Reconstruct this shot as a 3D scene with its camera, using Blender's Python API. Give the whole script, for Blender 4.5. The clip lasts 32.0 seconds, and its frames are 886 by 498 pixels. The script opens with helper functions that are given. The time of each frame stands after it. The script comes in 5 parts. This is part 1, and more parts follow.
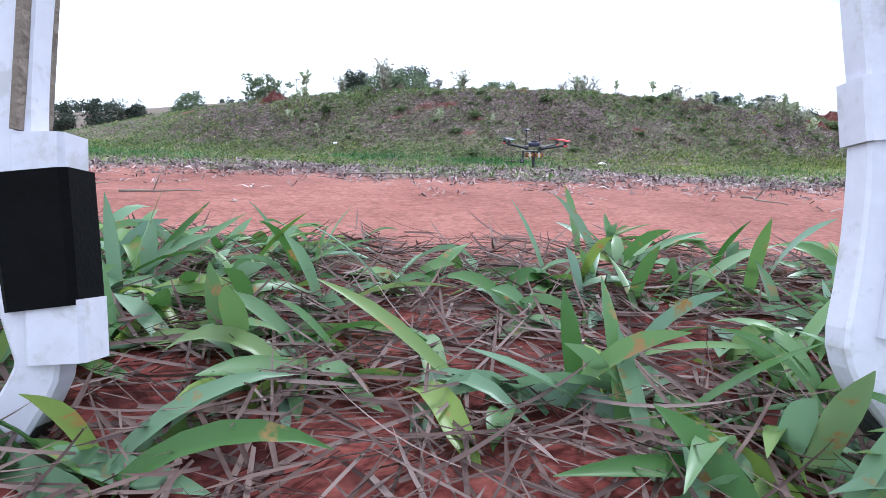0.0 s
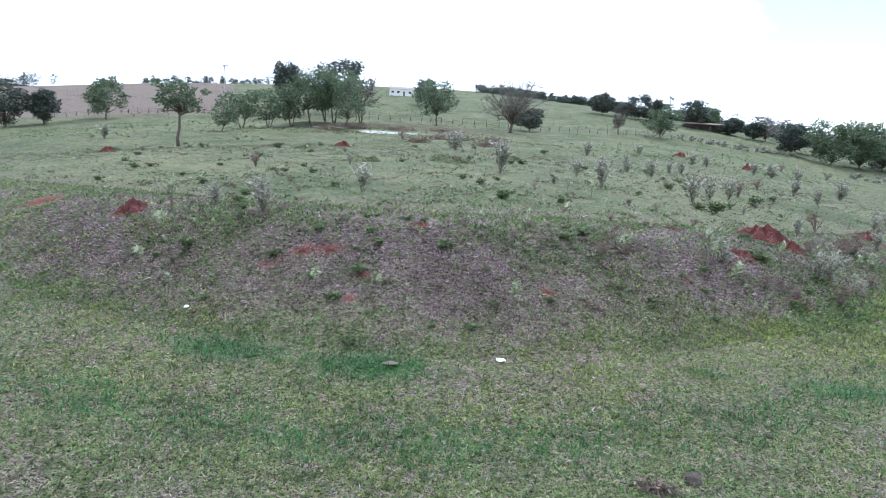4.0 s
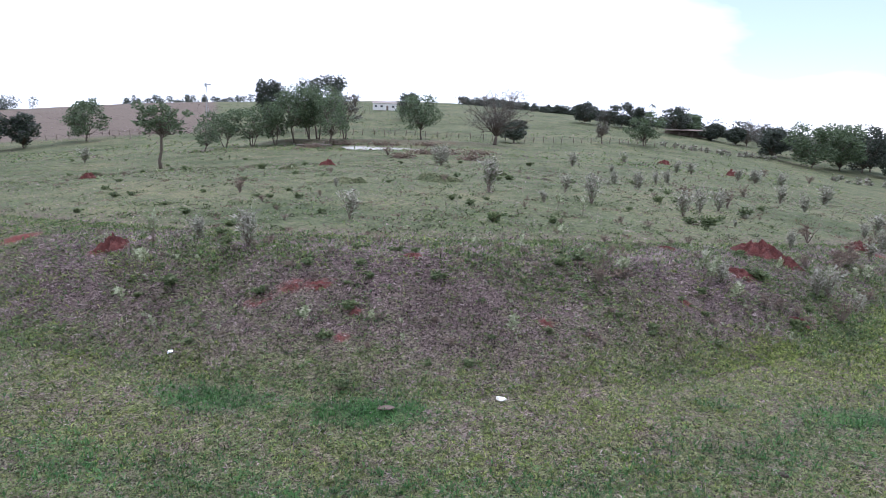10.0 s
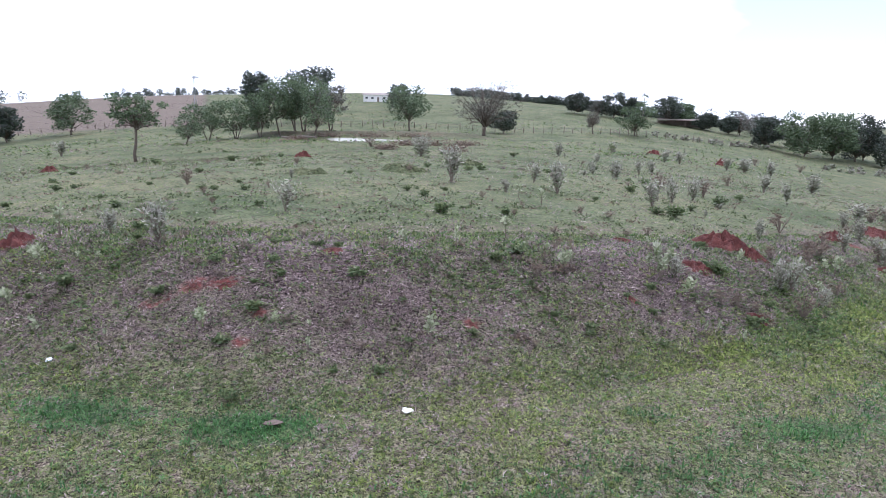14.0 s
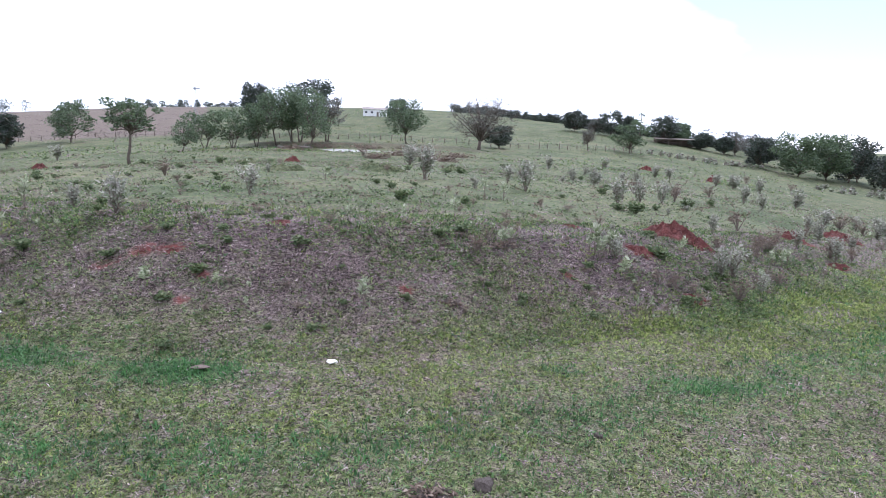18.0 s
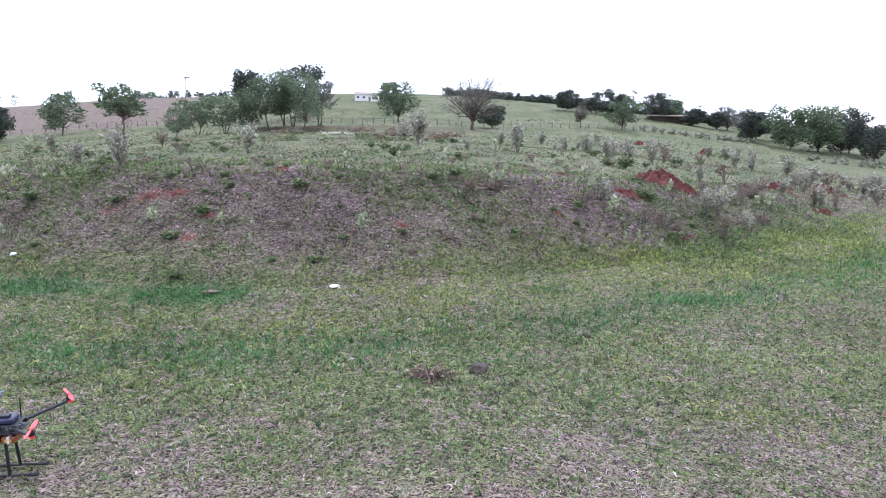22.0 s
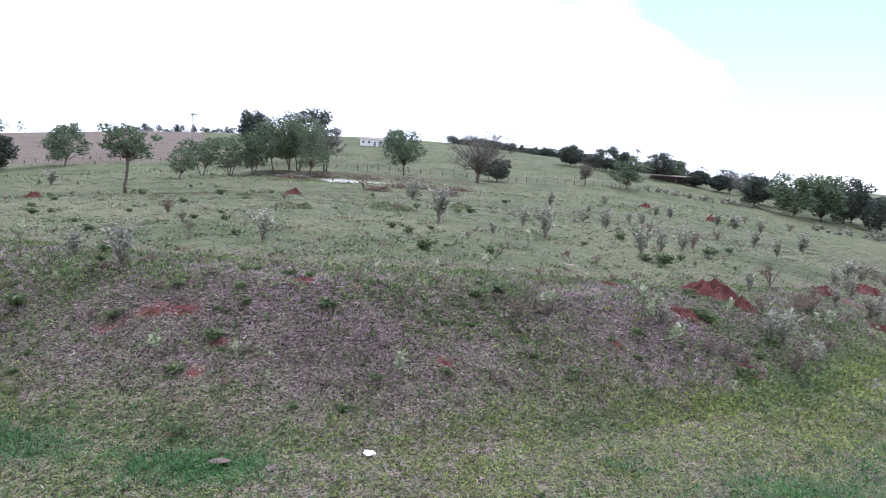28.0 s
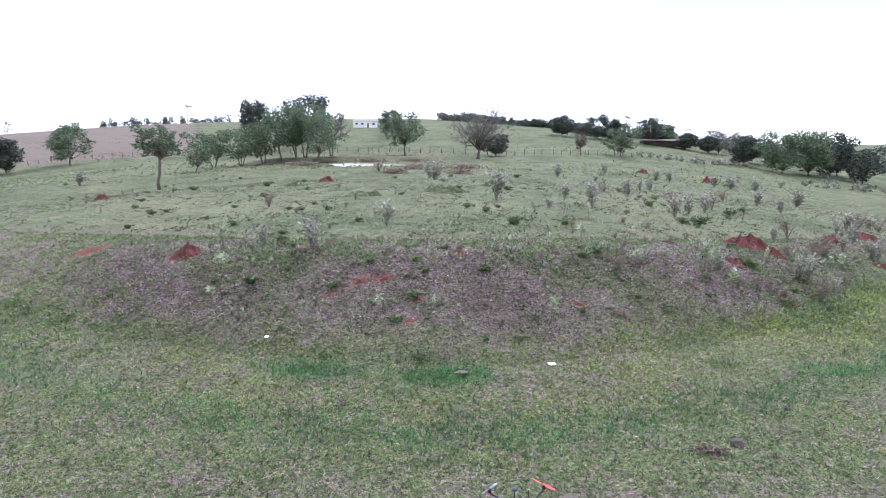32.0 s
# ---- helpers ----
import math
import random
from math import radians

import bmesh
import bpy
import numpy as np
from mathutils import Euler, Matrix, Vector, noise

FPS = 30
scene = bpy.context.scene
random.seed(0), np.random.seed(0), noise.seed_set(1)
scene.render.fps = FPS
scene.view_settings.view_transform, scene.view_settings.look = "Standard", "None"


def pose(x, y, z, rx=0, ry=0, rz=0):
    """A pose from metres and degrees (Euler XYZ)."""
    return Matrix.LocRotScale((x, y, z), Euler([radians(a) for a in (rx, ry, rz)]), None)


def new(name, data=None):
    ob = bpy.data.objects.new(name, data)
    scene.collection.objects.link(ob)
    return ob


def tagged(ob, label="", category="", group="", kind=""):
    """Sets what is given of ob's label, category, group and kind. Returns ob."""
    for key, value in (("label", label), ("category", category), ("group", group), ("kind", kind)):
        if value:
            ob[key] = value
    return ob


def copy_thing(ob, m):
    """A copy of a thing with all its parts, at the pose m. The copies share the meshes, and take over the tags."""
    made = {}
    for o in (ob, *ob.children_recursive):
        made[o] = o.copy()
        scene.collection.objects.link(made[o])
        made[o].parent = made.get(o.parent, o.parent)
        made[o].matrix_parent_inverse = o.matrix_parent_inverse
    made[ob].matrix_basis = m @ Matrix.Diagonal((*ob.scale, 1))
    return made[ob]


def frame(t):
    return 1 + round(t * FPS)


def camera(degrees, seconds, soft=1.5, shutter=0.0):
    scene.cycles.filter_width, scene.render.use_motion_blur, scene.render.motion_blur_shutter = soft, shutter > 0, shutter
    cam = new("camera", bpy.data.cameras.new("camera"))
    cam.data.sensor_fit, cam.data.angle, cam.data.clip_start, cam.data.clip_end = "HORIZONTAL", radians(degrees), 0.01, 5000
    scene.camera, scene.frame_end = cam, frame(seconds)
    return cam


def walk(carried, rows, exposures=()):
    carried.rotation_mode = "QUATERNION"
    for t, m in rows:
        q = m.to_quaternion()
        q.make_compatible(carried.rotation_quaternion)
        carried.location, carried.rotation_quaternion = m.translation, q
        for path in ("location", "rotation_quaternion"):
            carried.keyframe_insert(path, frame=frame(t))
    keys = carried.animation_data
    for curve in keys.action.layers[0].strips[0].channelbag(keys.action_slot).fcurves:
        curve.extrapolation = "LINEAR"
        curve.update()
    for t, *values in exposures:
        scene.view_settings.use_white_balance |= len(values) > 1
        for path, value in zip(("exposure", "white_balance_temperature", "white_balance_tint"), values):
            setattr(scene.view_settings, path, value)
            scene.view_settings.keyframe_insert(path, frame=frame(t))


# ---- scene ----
# seconds, stops, white balance
EXPOSURES = [(t, e, k, g) for t, e, k, g in ((0.0, 0.86, 5550, 9), (0.5, 0.78, 5500, 8), (1.0, 0.82, 5350, 2), (2.5, 0.8, 5150, -5), (5.0, 0.80, 5570, 17), (6.0, 0.45, 5620, 17), (7.0, 0.36, 5620, 17), (9.0, 0.34, 5620, 17), (10.0, 0.44, 5620, 17), (11.0, 0.95, 5520, 17), (12.0, 0.98, 5470, 17),
                                                 (13.0, 0.84, 5520, 17), (14.0, 0.68, 5620, 17), (17.0, 0.72, 5570, 17), (19.0, 0.75, 5570, 17), (22.0, 0.9, 5570, 17), (25.0, 0.75, 5570, 17), (28.0, 0.68, 5570, 17), (30.0, 0.8, 5550, 17), (32.0, 0.92, 5550, 17))]
cam = camera(69.98, 32.0, 0.7)
walk(cam, [
    (0.0, pose(-0.206, -5.465, 0.224, 78.723, -1.468, 4.884)),
    (0.5, pose(-0.172, -5.595, 0.242, 76.783, -0.855, 2.420)),
    (1.0, pose(0.131, -5.350, 0.904, 76.081, -2.030, -0.018)),
    (1.5, pose(0.330, -5.107, 2.395, 75.211, -1.515, -0.441)),
    (2.0, pose(0.663, -4.664, 3.240, 76.414, -3.263, 0.136)),
    (2.5, pose(0.869, -4.181, 3.605, 77.322, -2.154, -0.590)),
    (4.5, pose(0.466, -1.390, 4.178, 77.489, -3.676, -0.413)),
    (5.0, pose(0.026, -0.667, 4.420, 79.122, 0.367, -0.474)),
    (5.5, pose(-0.064, -0.234, 4.481, 82.281, -1.204, -0.839)),
    (6.0, pose(-0.133, -0.108, 4.573, 80.036, -1.525, -1.392)),
    (6.5, pose(-0.116, -0.231, 4.611, 79.848, -1.711, -1.380)),
    (7.0, pose(-0.078, -0.441, 4.643, 78.449, -2.060, -1.048)),
    (7.5, pose(0.022, -0.635, 4.622, 78.714, -2.573, -1.274)),
    (8.0, pose(0.106, -0.814, 4.563, 79.630, -2.338, -1.442)),
    (8.5, pose(0.207, -1.060, 4.467, 78.653, -2.438, -1.786)),
    (9.0, pose(0.240, -1.239, 4.384, 78.826, -1.393, -1.441)),
    (9.5, pose(0.370, -1.430, 4.348, 79.334, -1.766, -1.510)),
    (10.0, pose(0.569, -1.637, 4.332, 78.515, -1.982, -1.917)),
    (10.5, pose(0.760, -1.839, 4.327, 75.729, -2.162, -1.567)),
    (11.0, pose(0.970, -1.719, 4.325, 76.014, -1.447, -1.766)),
    (11.5, pose(1.189, -1.302, 4.290, 77.151, -2.018, -1.554)),
    (12.0, pose(1.396, -0.833, 4.230, 77.846, -1.801, -1.415)),
    (12.5, pose(1.620, -0.355, 4.236, 80.137, -2.455, -1.226)),
    (13.0, pose(1.839, -0.130, 4.203, 80.364, -2.109, -1.246)),
    (13.5, pose(2.010, -0.218, 4.178, 79.347, -1.718, -1.413)),
    (14.0, pose(2.224, -0.491, 4.173, 77.825, -1.603, -2.255)),
    (14.5, pose(2.389, -0.616, 4.255, 78.653, -1.586, -1.813)),
    (16.5, pose(3.411, -0.745, 3.783, 78.833, -2.583, -1.719)),
    (17.0, pose(3.571, -0.878, 3.655, 78.771, -3.286, -1.638)),
    (17.5, pose(3.648, -1.027, 3.526, 79.257, -3.732, -2.086)),
    (18.0, pose(3.513, -1.330, 3.394, 79.380, -2.602, -2.045)),
    (18.5, pose(3.336, -1.694, 3.238, 79.215, -1.397, -2.377)),
    (19.0, pose(3.162, -2.044, 3.149, 78.628, -0.401, -2.437)),
    (19.5, pose(3.091, -2.320, 3.063, 78.489, -0.387, -2.312)),
    (20.0, pose(3.100, -2.589, 2.958, 78.470, -0.688, -2.704)),
    (20.5, pose(3.133, -2.679, 2.784, 77.564, -0.809, -2.338)),
    (21.0, pose(3.263, -2.607, 2.638, 77.382, -0.873, -2.773)),
    (21.5, pose(3.414, -2.409, 2.546, 77.612, -1.433, -2.940)),
    (22.0, pose(3.540, -2.116, 2.460, 78.167, -1.074, -2.689)),
    (22.5, pose(3.691, -1.737, 2.403, 78.954, -1.545, -2.704)),
    (23.0, pose(3.814, -1.338, 2.323, 79.020, -2.073, -2.581)),
    (23.5, pose(3.939, -1.021, 2.303, 79.038, -2.043, -2.749)),
    (24.0, pose(4.043, -0.745, 2.303, 79.265, -2.581, -3.113)),
    (24.5, pose(4.033, -0.555, 2.409, 79.175, -1.377, -2.775)),
    (25.0, pose(4.080, -0.609, 3.179, 78.180, -1.623, -2.889)),
    (25.5, pose(3.992, -0.562, 3.920, 78.876, -2.048, -2.064)),
    (27.5, pose(2.984, 0.097, 3.851, 81.256, -3.874, -2.304)),
    (28.0, pose(2.549, 0.062, 3.810, 82.052, -3.945, -2.606)),
    (28.5, pose(2.079, -0.305, 3.782, 80.609, -3.661, -2.955)),
    (29.0, pose(1.494, -0.879, 3.766, 80.432, -3.556, -3.373)),
    (29.5, pose(0.787, -1.561, 3.756, 80.809, -2.949, -3.269)),
    (30.0, pose(-0.014, -2.390, 3.689, 78.499, 0.101, -3.490)),
    (30.5, pose(-0.577, -3.203, 3.844, 77.028, 0.070, -3.593)),
    (31.0, pose(-0.955, -3.645, 3.907, 77.867, 0.063, -3.857)),
    (31.5, pose(-1.152, -3.810, 4.054, 77.590, -0.262, -4.318)),
    (32.0, pose(-1.243, -4.002, 4.302, 79.926, -0.662, -4.116)),
], EXPOSURES)


# ---------------------------------------------------------------- the lie of the land
PROFILE_Y = (-400, -9.0, -6.2, -5.2, -4.2, -3.2, -2.6, -1.0, 3.8, 6.5, 8.4, 33, 65, 100, 137, 170, 205, 250, 290, 420, 900, 3000)
PROFILE_Z = (-0.2, 0.05, 0.05, 0.05, 0.05, 0.05, 0.02, -0.22, -0.6, -0.74, -0.6, 1.14, -0.25, -0.3, 0.2, 2.6, 6.0, 9.2, 11.2, 12, 10, 10)


def smooth(a, b, v):
    s = np.clip((v - a) / (b - a), 0, 1)
    return s * s * (3 - 2 * s)


def bow(x):
    """How far the bank's foot and crest swing away from the road to both sides."""
    return np.where(np.asarray(x) > 0, 0.041, 0.05) * x * x / (1 + np.abs(x) / 30)


def wave(x, y, k, seed):
    """A cheap smooth ripple, about -1 to 1."""
    a = np.sin(k * x + 1.3 * seed) * np.cos(0.83 * k * y + 2.1 * seed)
    b = np.sin(0.61 * k * (x + y) + 0.7 * seed) * np.cos(0.47 * k * (x - y) + seed)
    return 0.6 * a + 0.5 * b


def land(x, y):
    """Height of the ground at x, y (arrays or numbers)."""
    x, y = np.asarray(x, float), np.asarray(y, float)
    flat = np.interp(y, PROFILE_Y, PROFILE_Z)
    v = y - bow(x)
    foot = np.where(v < 9.2, np.interp(np.minimum(y, 8.4), PROFILE_Y, PROFILE_Z), -0.6)
    droop = 0.1 * x * x / np.maximum(np.abs(y), 13) * (1 + 0.5 * smooth(0, 60, x) * smooth(120, 240, y))
    droop = 25 * (1 - np.exp(-droop / 25))
    top = np.interp(y, (0, 14, 20, 33, 65), (1.16, 1.18, 1.22, 1.14, 1.14)) - droop
    top = np.where(y > 33, flat - droop, top)
    low = np.minimum(foot, -0.6 + 2.0 * (y < 8)) - 0.02 * np.clip(np.abs(x) - 4, 0, 12)
    low = np.where(y < 8.4, flat - 0.02 * np.clip(np.abs(x) - 4, 0, 12) * smooth(-3, 6, y), low)
    rise = smooth(8.6, 13.4, v + 0.35 * wave(x, y, 0.9, 1.0))
    z = low * (1 - rise) + top * rise
    z = z + 0.8 * np.exp(-((y - 117.5) / 2.2) ** 2) * smooth(-32, -24, x) * (1 - smooth(10, 18, x))
    z = z - 0.35 * np.exp(-(((x + 5.5) / 10.0) ** 4 + ((y - 105.8) / 7.6) ** 4))
    z = z - 0.5 * np.exp(-((x + 29) / 15) ** 2 - ((y - 68) / 18) ** 2) + 1.1 * np.exp(-((x - 54) / 24) ** 2 - ((y - 147) / 24) ** 2)
    near = np.exp(-((y - 10) / 30.0) ** 2)
    bankish = rise * (1 - rise) * 4
    z = z + near * (0.035 * wave(x, y, 1.1, 2) + 0.012 * wave(x, y, 3.7, 3)) * smooth(-3.0, 0, y)
    z = z + bankish * (0.10 * wave(x, y, 1.6, 4) + 0.05 * wave(x, y, 4.1, 5))
    z = z + 0.010 * wave(x, y, 5.1, 6) * (y < 30)
    far = smooth(60, 260, y)
    z = z + far * (2.0 * wave(x, y, 0.012, 7) + 0.6 * wave(x, y, 0.05, 8))
    return z


# ---------------------------------------------------------------- sky and light
world = bpy.data.worlds.new("world")
scene.world = world
world.use_nodes = True
wn, wl = world.node_tree.nodes, world.node_tree.links
wn.clear()
SUN_UP, SUN_TURN = 52.0, 25.0
sky = wn.new("ShaderNodeTexSky")
sky.sky_type = "NISHITA"
sky.sun_disc = False
sky.sun_elevation, sky.sun_rotation = radians(SUN_UP), radians(SUN_TURN)
sky.dust_density = 0.6
coord = wn.new("ShaderNodeTexCoord")
stretch = wn.new("ShaderNodeMapping")
stretch.inputs["Scale"].default_value = (2.2, 2.2, 7.5)
stretch.inputs["Location"].default_value = (0.35, 0.2, 0.1)
cloud = wn.new("ShaderNodeTexNoise")
cloud.inputs["Scale"].default_value, cloud.inputs["Detail"].default_value = 1.5, 7.0
ramp = wn.new("ShaderNodeValToRGB")
ramp.color_ramp.elements[0].position, ramp.color_ramp.elements[1].position = 0.28, 0.50
ramp.color_ramp.elements[0].color = (0.19, 0.19, 0.19, 1)
blend = wn.new("ShaderNodeMixRGB")
blend.inputs["Color2"].default_value = (13.2, 13.6, 14.2, 1)
back = wn.new("ShaderNodeBackground")
back.inputs["Strength"].default_value = 0.085
wout = wn.new("ShaderNodeOutputWorld")
wl.new(coord.outputs["Generated"], stretch.inputs["Vector"])
wl.new(stretch.outputs["Vector"], cloud.inputs["Vector"])
split = wn.new("ShaderNodeSeparateXYZ")
thin = wn.new("ShaderNodeMath")
thin.operation, thin.inputs[1].default_value = "MULTIPLY_ADD", -0.26
wl.new(coord.outputs["Generated"], split.inputs["Vector"])
wl.new(split.outputs["X"], thin.inputs[0])
wl.new(cloud.outputs["Fac"], thin.inputs[2])
haze = wn.new("ShaderNodeMapRange")
haze.inputs["From Min"].default_value, haze.inputs["From Max"].default_value = 0.24, 0.02
haze.inputs["To Min"].default_value, haze.inputs["To Max"].default_value = 0.0, 0.34
# a ragged break in the cloud, low in the east
toward = wn.new("ShaderNodeVectorMath")
toward.operation = "DISTANCE"
toward.inputs[1].default_value = (0.54, 0.82, 0.19)
hole = wn.new("ShaderNodeMapRange")
hole.inputs["From Min"].default_value, hole.inputs["From Max"].default_value = 0.02, 0.31
hole.inputs["To Min"].default_value, hole.inputs["To Max"].default_value = -0.62, 0.06
wl.new(coord.outputs["Generated"], toward.inputs[0])
wl.new(toward.outputs["Value"], hole.inputs["Value"])
torn = wn.new("ShaderNodeMath")
torn.operation = "ADD"
wl.new(hole.outputs["Result"], torn.inputs[1])
veil = wn.new("ShaderNodeMath")
veil.operation = "ADD"
wl.new(split.outputs["Z"], haze.inputs["Value"])
wl.new(thin.outputs[0], veil.inputs[0])
wl.new(haze.outputs["Result"], veil.inputs[1])
wl.new(veil.outputs[0], torn.inputs[0])
wl.new(torn.outputs[0], ramp.inputs["Fac"])
wl.new(ramp.outputs["Color"], blend.inputs["Fac"])
wl.new(sky.outputs["Color"], blend.inputs["Color1"])
wl.new(blend.outputs["Color"], back.inputs["Color"])
wl.new(back.outputs["Background"], wout.inputs["Surface"])
sun = new("sun", bpy.data.lights.new("sun", "SUN"))
sun.data.energy, sun.data.angle, sun.data.color = 1.75, radians(10), (1, 0.97, 0.92)
sun.matrix_world = pose(0, 0, 30, 90 - SUN_UP, 0, 180 - SUN_TURN)


# ---------------------------------------------------------------- materials
def material(name, rough=0.8, metal=0.0):
    m = bpy.data.materials.new(name)
    m.use_nodes = True
    b = m.node_tree.nodes["Principled BSDF"]
    b.inputs["Roughness"].default_value, b.inputs["Metallic"].default_value = rough, metal
    return m, m.node_tree.nodes, m.node_tree.links, b


def noise_node(n, l, scale, detail=4.0, rough=0.6, vector=None):
    t = n.new("ShaderNodeTexNoise")
    t.inputs["Scale"].default_value, t.inputs["Detail"].default_value, t.inputs["Roughness"].default_value = scale, detail, rough
    if vector is not None:
        l.new(vector, t.inputs["Vector"])
    return t


def ramp_node(n, l, source, stops):
    r = n.new("ShaderNodeValToRGB")
    e = r.color_ramp.elements
    while len(e) < len(stops):
        e.new(0.5)
    for k, (p, c) in zip(e, stops):
        k.position, k.color = p, (*c, 1)
    l.new(source, r.inputs["Fac"])
    return r


def mix_node(n, l, fac, a, b, kind="MIX"):
    m = n.new("ShaderNodeMixRGB")
    m.blend_type = kind
    for value, slot in ((fac, "Fac"), (a, "Color1"), (b, "Color2")):
        if isinstance(value, (int, float)):
            m.inputs[slot].default_value = value
        elif isinstance(value, tuple):
            m.inputs[slot].default_value = (*value, 1)
        else:
            l.new(value, m.inputs[slot])
    return m


def bump_node(n, l, b, source, strength, distance):
    k = n.new("ShaderNodeBump")
    k.inputs["Strength"].default_value, k.inputs["Distance"].default_value = strength, distance
    l.new(source, k.inputs["Height"])
    l.new(k.outputs["Normal"], b.inputs["Normal"])


def grained(name, dark, light, scale, rough=0.8, metal=0.0, bump=0.3, distance=0.01, spots=None):
    """Two scales of colour noise and a fine relief."""
    m, n, l, b = material(name, rough, metal)
    c = n.new("ShaderNodeTexCoord")
    big, fine = noise_node(n, l, scale, 5, 0.6, c.outputs["Object"]), noise_node(n, l, scale * 9, 3, 0.6, c.outputs["Object"])
    col = ramp_node(n, l, big.outputs["Fac"], ((0.3, dark), (0.7, light)))
    col = mix_node(n, l, 0.35, col.outputs["Color"], ramp_node(n, l, fine.outputs["Fac"], ((0.3, dark), (0.7, light))).outputs["Color"])
    if spots:
        s = noise_node(n, l, scale * 2.5, 4, 0.7, c.outputs["Object"])
        col = mix_node(n, l, ramp_node(n, l, s.outputs["Fac"], ((0.52, (0, 0, 0)), (0.62, (1, 1, 1)))).outputs["Color"], col.outputs["Color"], spots)
    l.new(col.outputs["Color"], b.inputs["Base Color"])
    bump_node(n, l, b, fine.outputs["Fac"], bump, distance)
    return m


def leafy(name, colours, rough=0.55, through_light=0.25, tips=None, mottle=0.0):
    """Leaves and blades: every loose piece takes its own colour; some light comes through."""
    m, n, l, b = material(name, rough)
    g = n.new("ShaderNodeNewGeometry")
    k = len(colours)
    col = ramp_node(n, l, g.outputs["Random Per Island"], [(i / max(1, k - 1), c) for i, c in enumerate(colours)])
    pos = noise_node(n, l, 0.9, 3, 0.6, g.outputs["Position"])
    shade = ramp_node(n, l, pos.outputs["Fac"], ((0.3, (0.72, 0.72, 0.72)), (0.7, (1.2, 1.2, 1.2))))
    col = mix_node(n, l, 1.0, col.outputs["Color"], shade.outputs["Color"], "MULTIPLY")
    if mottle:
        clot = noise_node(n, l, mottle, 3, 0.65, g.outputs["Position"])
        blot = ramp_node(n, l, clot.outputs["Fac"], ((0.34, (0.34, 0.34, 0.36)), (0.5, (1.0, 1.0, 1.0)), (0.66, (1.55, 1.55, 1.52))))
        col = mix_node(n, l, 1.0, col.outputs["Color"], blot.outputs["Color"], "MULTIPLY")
    if tips:
        spot = noise_node(n, l, 45.0, 4, 0.65, g.outputs["Position"])
        mask = ramp_node(n, l, spot.outputs["Fac"], ((0.60, (0, 0, 0)), (0.68, (1, 1, 1))))
        col = mix_node(n, l, mask.outputs["Color"], col.outputs["Color"], tips)
    l.new(col.outputs["Color"], b.inputs["Base Color"])
    b.inputs["Specular IOR Level"].default_value = 0.35
    t = n.new("ShaderNodeBsdfTranslucent")
    l.new(col.outputs["Color"], t.inputs["Color"])
    mx = n.new("ShaderNodeMixShader")
    mx.inputs["Fac"].default_value = through_light
    l.new(b.outputs["BSDF"], mx.inputs[1])
    l.new(t.outputs["BSDF"], mx.inputs[2])
    l.new(mx.outputs["Shader"], n["Material Output"].inputs["Surface"])
    return m


